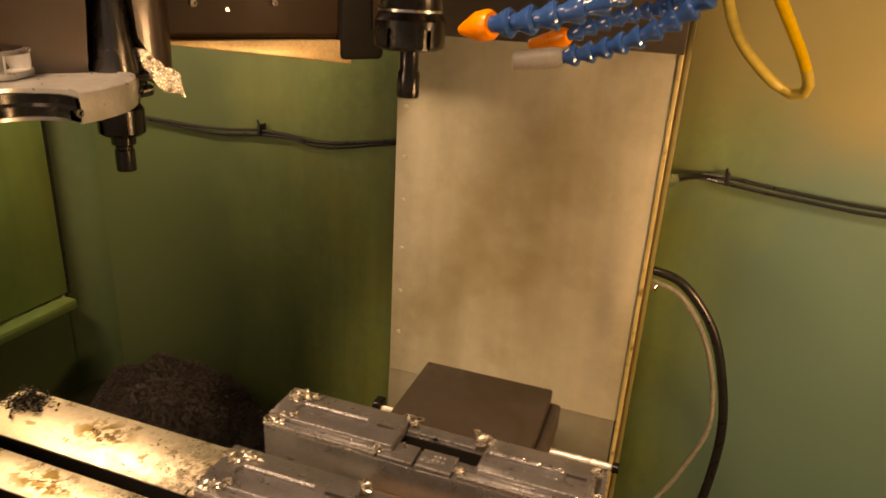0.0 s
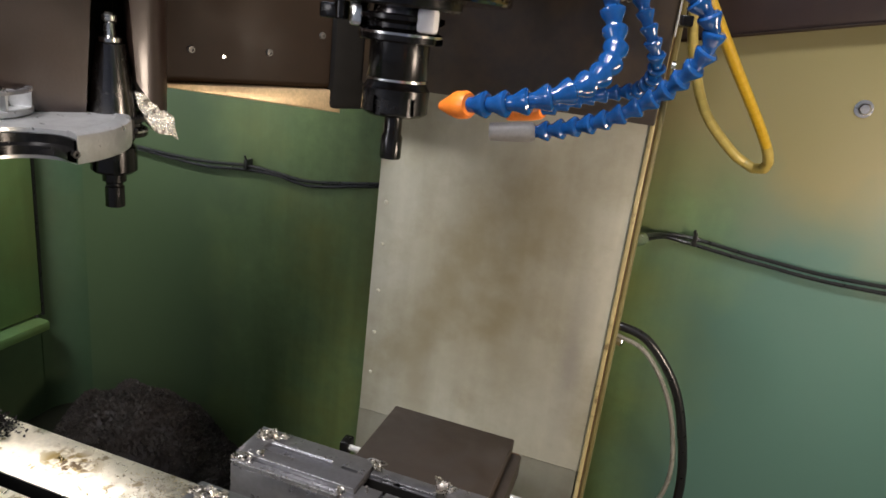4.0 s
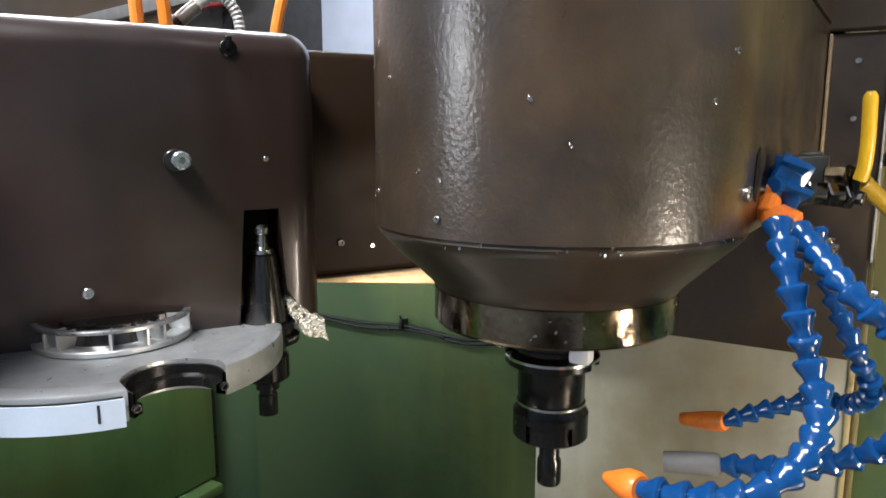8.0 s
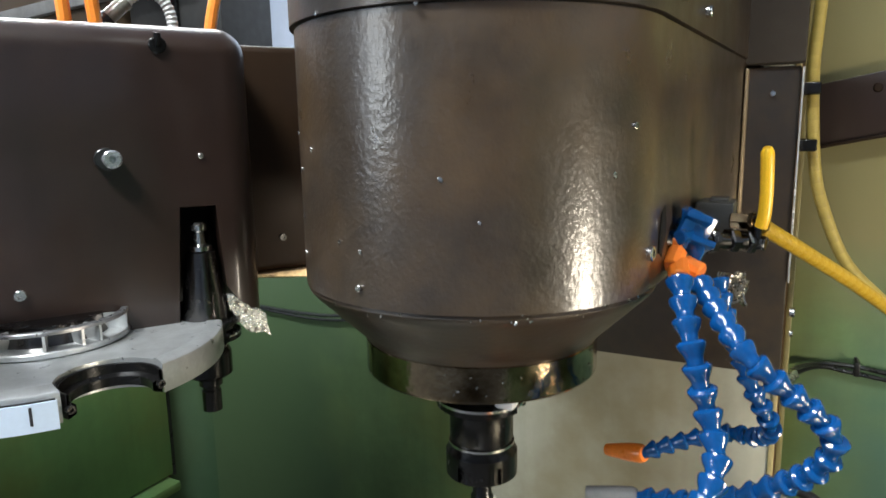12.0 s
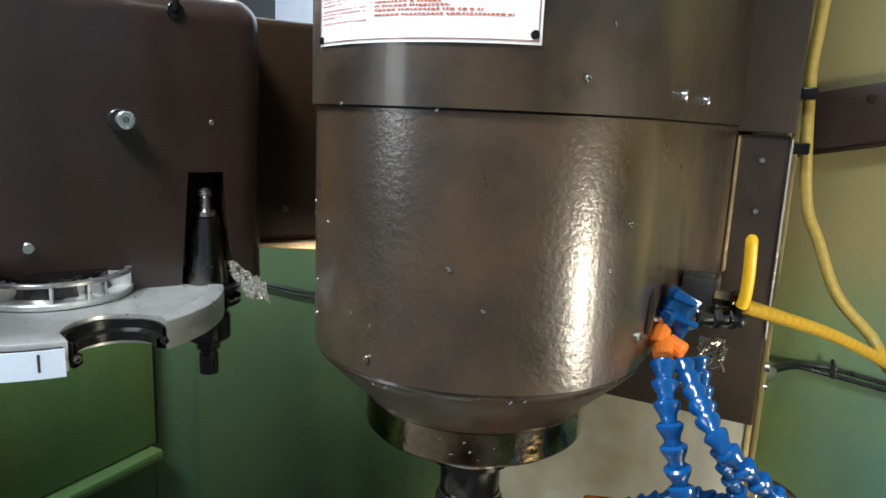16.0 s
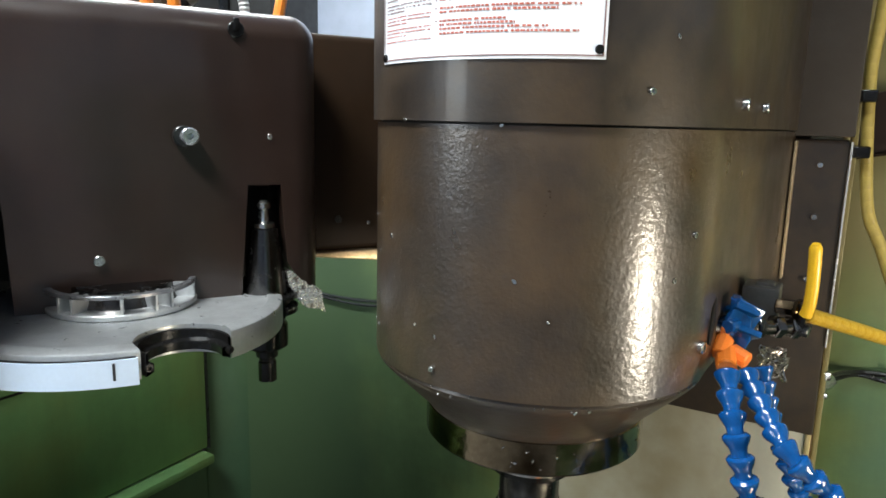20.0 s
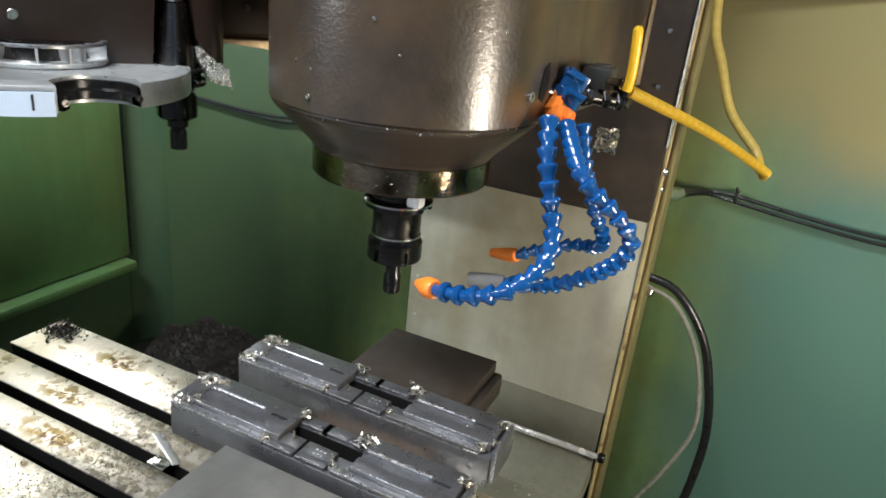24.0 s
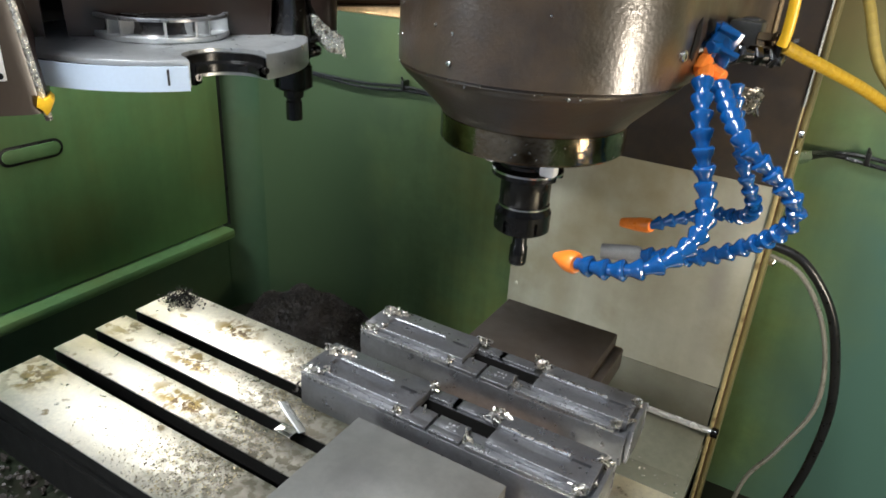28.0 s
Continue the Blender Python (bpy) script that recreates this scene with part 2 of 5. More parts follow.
def colour_patch(m, centre, size, colour, amount, grain=14.0, ragged=False):
    """A patch of colour of its own shape, oily smears among them; ragged ones break up into small blots."""
    nt = m.node_tree
    b = nt.nodes["Principled BSDF"]
    tc = nt.nodes.new("ShaderNodeTexCoord")
    mp = nt.nodes.new("ShaderNodeMapping")
    mp.inputs["Location"].default_value = [-c / s for c, s in zip(centre, size)]
    mp.inputs["Scale"].default_value = [1 / s for s in size]
    nt.links.new(tc.outputs["Object"], mp.inputs["Vector"])
    ln = nt.nodes.new("ShaderNodeVectorMath")
    ln.operation = "LENGTH"
    n = nt.nodes.new("ShaderNodeTexNoise")
    n.inputs["Scale"].default_value, n.inputs["Detail"].default_value = grain, 9.0
    nt.links.new(tc.outputs["Object"], n.inputs["Vector"])
    nt.links.new(mp.outputs["Vector"], ln.inputs[0])
    r = nt.nodes.new("ShaderNodeMapRange")
    r.interpolation_type = "SMOOTHSTEP"
    r.inputs["From Min"].default_value, r.inputs["From Max"].default_value = 0.0, 1.0
    r.inputs["To Min"].default_value, r.inputs["To Max"].default_value = amount * 1.9, 0.0
    nt.links.new(ln.outputs["Value"], r.inputs["Value"])
    k = nt.nodes.new("ShaderNodeMath")
    k.operation = "MULTIPLY"
    nt.links.new(r.outputs["Result"], k.inputs[0])
    if ragged:
        blot = nt.nodes.new("ShaderNodeMapRange")
        blot.inputs["From Min"].default_value, blot.inputs["From Max"].default_value = 0.47, 0.56
        nt.links.new(n.outputs["Fac"], blot.inputs["Value"])
        nt.links.new(blot.outputs["Result"], k.inputs[1])
    else:
        nt.links.new(n.outputs["Fac"], k.inputs[1])
    mx = nt.nodes.new("ShaderNodeMix")
    mx.data_type = "RGBA"
    src = b.inputs["Base Color"].links[0].from_socket
    nt.links.new(k.outputs[0], mx.inputs[0])
    nt.links.new(src, mx.inputs[6])
    mx.inputs[7].default_value = (*colour, 1)
    nt.links.new(mx.outputs[2], b.inputs["Base Color"])


colour_patch(BEIGE, (0.0, 0.405, 0.20), (0.17, 1.0, 0.24), (0.20, 0.155, 0.070), 0.7)
colour_patch(BEIGE, (0.06, 0.405, 0.36), (0.10, 1.0, 0.12), (0.20, 0.155, 0.068), 0.55)
colour_patch(BEIGE, (-0.09, 0.405, 0.07), (0.05, 1.0, 0.16), (0.22, 0.175, 0.09), 0.5)
colour_patch(BEIGE, (0.14, 0.405, 0.12), (0.03, 1.0, 0.22), (0.24, 0.23, 0.21), 0.6)
# The panel darkens towards its foot.
colour_patch(BEIGE, (0.04, 0.405, -0.115), (0.34, 1.0, 0.075), (0.17, 0.17, 0.125), 1.0)
OCHRE = mat("pale_ochre_edge_paint", (0.50, 0.41, 0.20), 0.4, vary=0.15, scale=20, stain=(0.14, 0.085, 0.03), stain_amount=0.8, stain_scale=45, edge=(0.55, 0.66))
OLIVE = mat("olive_edge_paint", (0.24, 0.205, 0.085), 0.4, vary=0.2, scale=20, stain=(0.10, 0.08, 0.04), stain_amount=0.6, stain_scale=30)
BROWN = mat("brown_machine_paint", (0.030, 0.021, 0.0138), 0.37, vary=0.25, scale=16, bump=0.17, bump_scale=290, coat=0.6, stain=(0.085, 0.048, 0.018), stain_amount=0.75, stain_scale=9, rough_vary=0.14, wave=0.03)
brown_nodes = BROWN.node_tree
brown_nodes.links.new(brown_nodes.nodes["Principled BSDF"].inputs["Normal"].links[0].from_socket, brown_nodes.nodes["Principled BSDF"].inputs["Coat Normal"])
# Dark streak up the cover above the valve, narrowing upwards.
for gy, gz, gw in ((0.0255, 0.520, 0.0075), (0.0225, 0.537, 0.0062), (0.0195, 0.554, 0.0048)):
    colour_patch(BROWN, (0.124, gy, gz), (0.03, gw, 0.021), (0.007, 0.006, 0.005), 1.0)
colour_patch(BROWN, (0.112, -0.035, 0.480), (0.030, 0.030, 0.030), (0.130, 0.062, 0.014), 0.8)
colour_patch(BROWN, (0.128, 0.110, 0.560), (0.030, 0.060, 0.050), (0.085, 0.055, 0.018), 0.5)
# Dark patch beside the coolant port.
colour_patch(BROWN, (0.121, -0.004, 0.494), (0.03, 0.020, 0.014), (0.010, 0.008, 0.007), 1.0)
BROWN_MAG = mat("brown_magazine_paint", (0.027, 0.0138, 0.0095), 0.36, vary=0.18, scale=10, bump=0.06, bump_scale=420, coat=0.35, streak=0.14, stain=(0.030, 0.024, 0.022), stain_amount=0.5, stain_scale=6, rough_vary=0.08)
# A darker copy of the head's brown, with shade put into its colour.
BROWN_SHADED = mat("oily_shaded_brown_paint", (0.021, 0.0145, 0.0095), 0.42, vary=0.3, scale=16, bump=0.10, bump_scale=230, coat=0.25, stain=(0.060, 0.034, 0.012), stain_amount=0.7, stain_scale=12, rough_vary=0.12)
BROWN_DULL = mat("brown_oily_block", (0.021, 0.014, 0.009), 0.62, vary=0.2, scale=25, bump=0.1, bump_scale=300, stain=(0.03, 0.024, 0.02), stain_amount=0.7, stain_scale=18)
for painted in (BROWN_ARM, PAN, CAST_AND_SHADE):
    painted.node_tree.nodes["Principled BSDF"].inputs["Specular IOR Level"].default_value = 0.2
STEEL = mat("bright_steel", (0.62, 0.61, 0.58), 0.22, 1.0, vary=0.12, scale=40, bump=0.03, bump_scale=500)
RING_STEEL = mat("oily_ring_steel", (0.33, 0.26, 0.17), 0.12, 1.0, vary=0.35, scale=30, bump=0.06, bump_scale=300, stain=(0.08, 0.05, 0.025), stain_amount=0.9, stain_scale=26, edge=(0.42, 0.60), wave=0.12)
# Gold and dark reflections on the nose ring, painted as patches.
colour_patch(RING_STEEL, (-0.074, -0.022, 0.410), (0.016, 0.030, 0.022), (0.62, 0.34, 0.06), 1.0)
colour_patch(RING_STEEL, (-0.036, -0.070, 0.410), (0.020, 0.030, 0.030), (0.03, 0.02, 0.012), 1.0, 40.0)
colour_patch(RING_STEEL, (0.030, -0.074, 0.410), (0.022, 0.030, 0.030), (0.035, 0.022, 0.012), 1.0, 40.0)
BLACK_STEEL = mat("black_oxide_steel", (0.010, 0.0095, 0.0095), 0.22, 0.35, vary=0.3, scale=40, bump=0.04, bump_scale=500)
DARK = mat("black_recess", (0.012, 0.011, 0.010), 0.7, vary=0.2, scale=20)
ALU = mat("cast_aluminium", (0.62, 0.63, 0.63), 0.34, 0.70, vary=0.14, scale=45, bump=0.10, bump_scale=380, stain=(0.36, 0.36, 0.35), stain_amount=0.5, stain_scale=25)
JAW = mat("machined_jaw_steel", (0.19, 0.19, 0.20), 0.32, 0.75, vary=0.2, scale=35, bump=0.04, bump_scale=400, stain=(0.09, 0.08, 0.075), stain_amount=0.5, stain_scale=20)
JAW_BRIGHT = mat("milled_bright_steel", (0.58, 0.58, 0.60), 0.26, 0.75, vary=0.2, scale=60, bump=0.05, bump_scale=600)
JAW_LEDGE = mat("brushed_ledge_steel", (0.30, 0.30, 0.31), 0.30, 0.8, vary=0.22, scale=50, bump=0.05, bump_scale=500)
PLATE_GREY = mat("grey_vise_slide", (0.20, 0.195, 0.18), 0.42, 0.5, vary=0.12, scale=20, bump=0.05, bump_scale=400, stain=(0.09, 0.085, 0.08), stain_amount=0.5, stain_scale=14)
RUST = mat("rusty_vise_bed", (0.16, 0.095, 0.05), 0.5, 0.4, vary=0.35, scale=30, bump=0.1, bump_scale=300)
TABLE = mat("ground_table_steel", (0.80, 0.75, 0.62), 0.36, 0.8, vary=0.22, scale=30, bump=0.08, bump_scale=420, stain=(0.20, 0.135, 0.035), stain_amount=0.85, stain_scale=38, rough_vary=0.14, edge=(0.60, 0.66))
colour_patch(TABLE, (-0.22, -0.03, 0.0), (0.24, 0.42, 1.0), (0.20, 0.19, 0.16), 1.05)
colour_patch(TABLE, (-0.24, -0.05, 0.0), (0.20, 0.30, 1.0), (0.15, 0.135, 0.10), 0.7, 90.0, True)
for sx, sy, lx, ly in ((-0.465, 0.060, 0.070, 0.040), (-0.455, -0.030, 0.090, 0.035), (-0.400, -0.095, 0.100, 0.034), (-0.595, -0.165, 0.060, 0.060), (-0.600, -0.020, 0.030, 0.060)):
    colour_patch(TABLE, (sx, sy, 0.0), (lx, ly, 1.0), (0.26, 0.185, 0.055), 0.75, 60.0, True)
    colour_patch(TABLE, (sx + 0.01, sy - 0.004, 0.0), (lx * 0.55, ly * 0.55, 1.0), (0.10, 0.060, 0.022), 0.8, 130.0, True)
colour_patch(TABLE, (-0.60, -0.05, 0.0), (0.10, 0.24, 1.0), (0.62, 0.52, 0.26), 0.5)
TABLE_SIDE = mat("table_cast_iron", (0.018, 0.017, 0.016), 0.7, 0.1, vary=0.3, scale=25, bump=0.1, bump_scale=200)
CHIP_DARK = mat("dark_metal_chips", (0.030, 0.023, 0.019), 0.55, 0.1, vary=0.5, scale=90)
CHIP_GREY = mat("grey_brown_crumbs", (0.10, 0.085, 0.06), 0.5, 0.3, vary=0.6, scale=90)
CHIP_GOLD = mat("brassy_crumbs", (0.42, 0.35, 0.20), 0.4, 0.6, vary=0.5, scale=90)
CHIP_BRIGHT = mat("bright_metal_chips", (0.55, 0.52, 0.47), 0.28, 1.0, vary=0.4, scale=90)
BLUE = mat("blue_plastic", (0.003, 0.060, 0.215), 0.17, vary=0.2, scale=60, bump=0.03, bump_scale=400, coat=0.3)
ORANGE = mat("orange_plastic", (0.85, 0.21, 0.025), 0.34, vary=0.15, scale=60)
VALVE = mat("dark_valve_casting", (0.075, 0.072, 0.066), 0.38, 0.4, vary=0.3, scale=60, bump=0.08, bump_scale=300)
GREY_PLASTIC = mat("grey_plastic", (0.20, 0.19, 0.18), 0.5, vary=0.2, scale=60)
YELLOW_OLD = mat("faded_yellow_hose", (0.36, 0.27, 0.065), 0.40, vary=0.12, scale=150, bump=0.35, bump_scale=260)
YELLOW = mat("yellow_hose_vinyl", (0.47, 0.29, 0.016), 0.34, vary=0.10, scale=150, bump=0.5, bump_scale=330, coat=0.2)
YELLOW_GRIP = mat("yellow_handle_vinyl", (0.80, 0.46, 0.02), 0.35, vary=0.1, scale=50)
RUBBER = mat("black_rubber", (0.010, 0.010, 0.010), 0.32, vary=0.3, scale=60, coat=0.2)
GREY_HOSE = mat("clear_grey_tube", (0.23, 0.22, 0.18), 0.3, vary=0.2, scale=60, coat=0.3)
WHITE = mat("white_plate", (0.78, 0.78, 0.80), 0.30, vary=0.04, scale=30, coat=0.2)
SIGN_RED = mat("red_sign_ink", (0.50, 0.13, 0.085), 0.5, vary=0.2, scale=80)
SIGN_DARK = mat("dark_sign_ink", (0.24, 0.13, 0.12), 0.5, vary=0.2, scale=80)
PAPER = mat("number_sticker", (0.56, 0.67, 0.82), 0.45, vary=0.05, scale=60)
INK = mat("black_ink", (0.03, 0.03, 0.035), 0.5, vary=0.1, scale=60)
CABINET = mat("dark_cabinet_paint", (0.055, 0.034, 0.016), 0.5, vary=0.2, scale=4)
RED_WIRE = mat("red_wire_vinyl", (0.72, 0.05, 0.05), 0.4, vary=0.15, scale=30)
WHITE_HOSE = mat("white_ribbed_hose", (0.62, 0.62, 0.60), 0.4, vary=0.15, scale=60)
SHOP_WALL = mat("shop_wall_paint", (0.42, 0.47, 0.56), 0.7, vary=0.12, scale=1.5)
SHOP_FLOOR = mat("shop_concrete", (0.22, 0.21, 0.20), 0.6, vary=0.2, scale=2.0)
LAMP_GLASS = mat("lamp_diffuser", (1.0, 0.9, 0.72), 0.4, vary=0.02, scale=5, glow=6.0)
TUBE_GLASS = mat("tube_diffuser", (0.95, 0.98, 1.0), 0.4, vary=0.02, scale=5, glow=5.0)
ORANGE_CABLE = mat("orange_cable", (0.95, 0.27, 0.03), 0.4, vary=0.12, scale=40)


# ---- mesh helpers ----
def thing(name, label, category, m=None, group="", kind=""):
    ob = new(name)
    ob.empty_display_size = 0.02
    if m is not None:
        ob.matrix_world = m
    return tagged(ob, label, category, group, kind)


def part(name, bm, material, parent=None, label="", smooth=True, angle=35.0):
    me = bpy.data.meshes.new(name)
    bmesh.ops.recalc_face_normals(bm, faces=bm.faces)
    if smooth:
        lim = radians(angle)
        for f in bm.faces:
            f.smooth = True
        for e in bm.edges:
            if len(e.link_faces) == 2 and e.calc_face_angle(0) > lim:
                e.smooth = False
    bm.to_mesh(me)
    bm.free()
    me.materials.append(material)
    ob = new(name, me)
    if parent is not None:
        ob.parent = parent
    if label:
        ob["label"] = label
    return ob


def again(name, ob, parent, m=None, label=""):
    """Another object on the mesh of ob."""
    o = new(name, ob.data)
    o.parent = parent
    if m is not None:
        o.matrix_local = m
    if label:
        o["label"] = label
    return o


def join(*bms):
    out = bmesh.new()
    for b in bms:
        me = bpy.data.meshes.new("tmp")
        b.to_mesh(me)
        b.free()
        out.from_mesh(me)
        bpy.data.meshes.remove(me)
    return out


def moved(bm, m):
    bm.transform(m)
    return bm


def box(x0, x1, y0, y1, z0, z1, bevel=0.0, seg=2):
    bm = bmesh.new()
    bmesh.ops.create_cube(bm, size=1.0, matrix=Matrix.Translation(((x0 + x1) / 2, (y0 + y1) / 2, (z0 + z1) / 2)) @ Matrix.Diagonal((x1 - x0, y1 - y0, z1 - z0, 1)))
    if bevel:
        bmesh.ops.bevel(bm, geom=bm.edges[:], offset=bevel, segments=seg, affect="EDGES", profile=0.5)
    return bm


def lathe(profile, seg=48, arc=360.0, start=0.0):
    """Turn (r, z) points about z; a full turn closes."""
    bm = bmesh.new()
    full = arc >= 360
    n = seg if full else seg + 1
    rings = []
    for r, z in profile:
        if r < 1e-6:
            rings.append([bm.verts.new((0, 0, z))])
        else:
            rings.append([bm.verts.new((r * math.cos(radians(start + arc * k / seg)), r * math.sin(radians(start + arc * k / seg)), z)) for k in range(n)])
    for a, b in zip(rings, rings[1:]):
        for k in range(seg):
            k2 = (k + 1) % n
            q = [a[k % len(a)], a[k2 % len(a)], b[k2 % len(b)], b[k % len(b)]]
            q = list(dict.fromkeys(q))
            if len(q) > 2:
                bm.faces.new(q)
    bmesh.ops.remove_doubles(bm, verts=bm.verts, dist=1e-6)
    return bm


def cyl(r, z0, z1, seg=24, bevel=0.0008):
    return lathe([(0, z0), (r - bevel, z0), (r, z0 + bevel), (r, z1 - bevel), (r - bevel, z1), (0, z1)], seg)


def between(a, b):
    """A frame at a whose z runs to b."""
    a, b = Vector(a), Vector(b)
    return Matrix.Translation(a) @ (b - a).to_track_quat("Z", "Y").to_matrix().to_4x4()


def rod(a, b, r, seg=16):
    return moved(cyl(r, 0, (Vector(b) - Vector(a)).length, seg, min(r * 0.3, 0.001)), between(a, b))


def prism(outline, z0, z1, bevel=0.0, seg=2):
    """A flat outline of (x, y) pulled up from z0 to z1."""
    bm = bmesh.new()
    lo = [bm.verts.new((x, y, z0)) for x, y in outline]
    hi = [bm.verts.new((x, y, z1)) for x, y in outline]
    n = len(outline)
    bm.faces.new(lo[::-1]), bm.faces.new(hi)
    for k in range(n):
        bm.faces.new((lo[k], lo[(k + 1) % n], hi[(k + 1) % n], hi[k]))
    bmesh.ops.recalc_face_normals(bm, faces=bm.faces)
    if bevel:
        es = [e for e in bm.edges if abs(e.verts[0].co.z - e.verts[1].co.z) < 1e-6]
        bmesh.ops.bevel(bm, geom=es, offset=bevel, segments=seg, affect="EDGES", profile=0.5)
    return bm


def curve_points(pts, step):
    """Catmull-Rom through pts, at about even steps."""
    p = [Vector(q) for q in pts]
    p = [p[0] * 2 - p[1], *p, p[-1] * 2 - p[-2]]
    fine = []
    for i in range(1, len(p) - 2):
        for k in range(24):
            t = k / 24
            a, b, c, d = p[i - 1:i + 3]
            fine.append(0.5 * ((2 * b) + (c - a) * t + (2 * a - 5 * b + 4 * c - d) * t * t + (3 * b - a - 3 * c + d) * t ** 3))
    fine.append(p[-2])
    total = sum((b - a).length for a, b in zip(fine, fine[1:]))
    n = max(2, round(total / step))
    out, run, want = [fine[0]], 0.0, total / n
    for a, b in zip(fine, fine[1:]):
        l = (b - a).length
        while len(out) < n and run + l >= want * len(out):
            out.append(a.lerp(b, (want * len(out) - run) / max(l, 1e-9)))
        run += l
    out.append(fine[-1])
    return out


def tube(pts, r, seg=12, step=0.008, ripple=0.0):
    bm = bmesh.new()
    c = curve_points(pts, step)
    prev, side = None, Vector((0, 0, 1))
    for i, p in enumerate(c):
        d = (c[min(i + 1, len(c) - 1)] - c[max(i - 1, 0)]).normalized()
        x = d.cross(side)
        if x.length < 0.05:
            x = d.cross(Vector((1, 0, 0)))
        x.normalize()
        y = d.cross(x).normalized()
        side = -y if y.dot(side) < 0 else y
        y = side
        x = y.cross(d).normalized()
        rr = r * (1 + ripple * (1 if i % 2 else -1))
        ring = [bm.verts.new(p + (x * math.cos(2 * math.pi * k / seg) + y * math.sin(2 * math.pi * k / seg)) * rr) for k in range(seg)]
        if prev:
            for k in range(seg):
                bm.faces.new((prev[k], prev[(k + 1) % seg], ring[(k + 1) % seg], ring[k]))
        else:
            bm.faces.new(ring[::-1])
        prev = ring
    bm.faces.new(prev)
    return bm


def cut(ob, *cutters):
    """Take the shapes away from ob's mesh for good."""
    for bm in cutters:
        me = bpy.data.meshes.new("cutter")
        bmesh.ops.recalc_face_normals(bm, faces=bm.faces)
        bm.to_mesh(me)
        bm.free()
        c = new("cutter", me)
        c.matrix_world = ob.matrix_world
        c.parent, c.matrix_local = ob.parent, ob.matrix_local
        md = ob.modifiers.new("cut", "BOOLEAN")
        md.object, md.operation, md.solver = c, "DIFFERENCE", "EXACT"
        bpy.context.view_layer.update()
        done = bpy.data.meshes.new_from_object(ob.evaluated_get(bpy.context.evaluated_depsgraph_get()))
        ob.modifiers.clear()
        ob.data = done
        bpy.data.objects.remove(c)
        bpy.data.meshes.remove(me)
    bm = bmesh.new()
    bm.from_mesh(ob.data)
    for f in bm.faces:
        f.smooth = True
    for e in bm.edges:
        e.smooth = not (len(e.link_faces) == 2 and e.calc_face_angle(0) > radians(30))
    bm.to_mesh(ob.data)
    bm.free()
    return ob


def hex_head(r, h):
    return lathe([(0, 0), (r, 0), (r, h * 0.8), (r * 0.8, h), (0, h)], 6)


def cap_screw(r=0.004, h=0.004):
    return lathe([(0, 0), (r, 0), (r, h * 0.85), (r * 0.85, h), (r * 0.5, h), (r * 0.5, h * 0.4), (0, h * 0.4)], 12)


# ---- the setting: the machine's enclosure and the shop round it ----
def setting(name, bm, material, label, category, kind="structure"):
    return tagged(part(name, bm, material), label, category, kind=kind)


floor = setting("floor", box(-3.5, 3.0, -4.0, 3.2, -1.10, -1.0), SHOP_FLOOR, "grey concrete floor of the machine shop", "floor")
for nm, b in (("wall_north", box(-3.5, 3.0, 3.2, 3.3, -1.0, 3.0)), ("wall_south", box(-3.5, 3.0, -4.1, -4.0, -1.0, 3.0)),
              ("wall_west", box(-3.6, -3.5, -4.1, 3.3, -1.0, 3.0)), ("wall_east", box(3.0, 3.1, -4.1, 3.3, -1.0, 3.0))):
    setting(nm, b, SHOP_WALL, "pale blue-grey painted wall of the shop", "wall")
setting("ceiling", box(-3.6, 3.1, -4.1, 3.3, 3.0, 3.1), SHOP_WALL, "pale painted ceiling of the shop", "ceiling")

wall_back = setting("enclosure_back_wall", join(box(-1.0, 1.10, 0.662, 0.668, -0.42, 0.70), box(-0.10, 1.10, 0.662, 0.668, 0.70, 1.15)), GREEN_BACK, "green sheet metal back wall with oily yellow stains and painted corner shade", "enclosure wall")
setting("enclosure_left_wall", join(moved(lathe([(0.070, -0.42), (0.078, -0.42), (0.078, 0.30), (0.070, 0.30), (0.070, -0.42)], 12, 90, 90), pose(-0.998, 0.592, 0)), box(-1.09, -1.068, -1.0, 0.5895, -0.42, -0.189)), GREEN_SHADED, "green painted sheet metal side wall", "enclosure wall")
setting("enclosure_right_wall", box(1.10, 1.106, -1.0, 0.668, -0.42, 0.80), GREEN_SHADED, "green painted sheet metal side wall", "enclosure wall")
setting("chip_pan", box(-1.09, 1.10, -1.0, 0.662, -0.44, -0.42), PAN, "dark green chip pan under the table, oily", "pan")

side_door = thing("side_door", "green painted sheet metal side door with recessed handle", "door", kind="structure")
part("door_panel", box(-1.075, -1.055, -1.0, 0.585, -0.16, 0.30, 0.004), GREEN_LEFT, side_door)
part("door_ledge", box(-1.075, -1.021, -1.0, 0.576, -0.188, -0.164, 0.006), GREEN_LEFT, side_door, "worn green door rail")
part("door_seal", box(-1.074, -1.053, 0.5855, 0.5905, -0.163, 0.30), RUBBER, side_door, "black rubber seal")
def pull_plan(r):
    return [(0.086 + r * math.cos(a), 0.137 + r * math.sin(a)) for a in [radians(90 + 18 * k) for k in range(11)]] + [(0.172 + r * math.cos(a), 0.137 + r * math.sin(a)) for a in [radians(-90 + 18 * k) for k in range(11)]]


# The shadow gap round the recessed pull is made as a dark ring.
for nm, r, h, m, lb in (("handle_rim", 0.0185, 0.0012, RUBBER, "dark ring for the shadow gap round the pull"), ("door_handle", 0.0125, 0.004, GREEN_LEFT, "green recessed pull")):
    dh = part(nm, prism(pull_plan(r), 0, h, 0.0005), m, side_door, lb)
    dh.matrix_local = Matrix(((0, 0, 1, -1.055), (1, 0, 0, 0), (0, 1, 0, 0), (0, 0, 0, 1)))


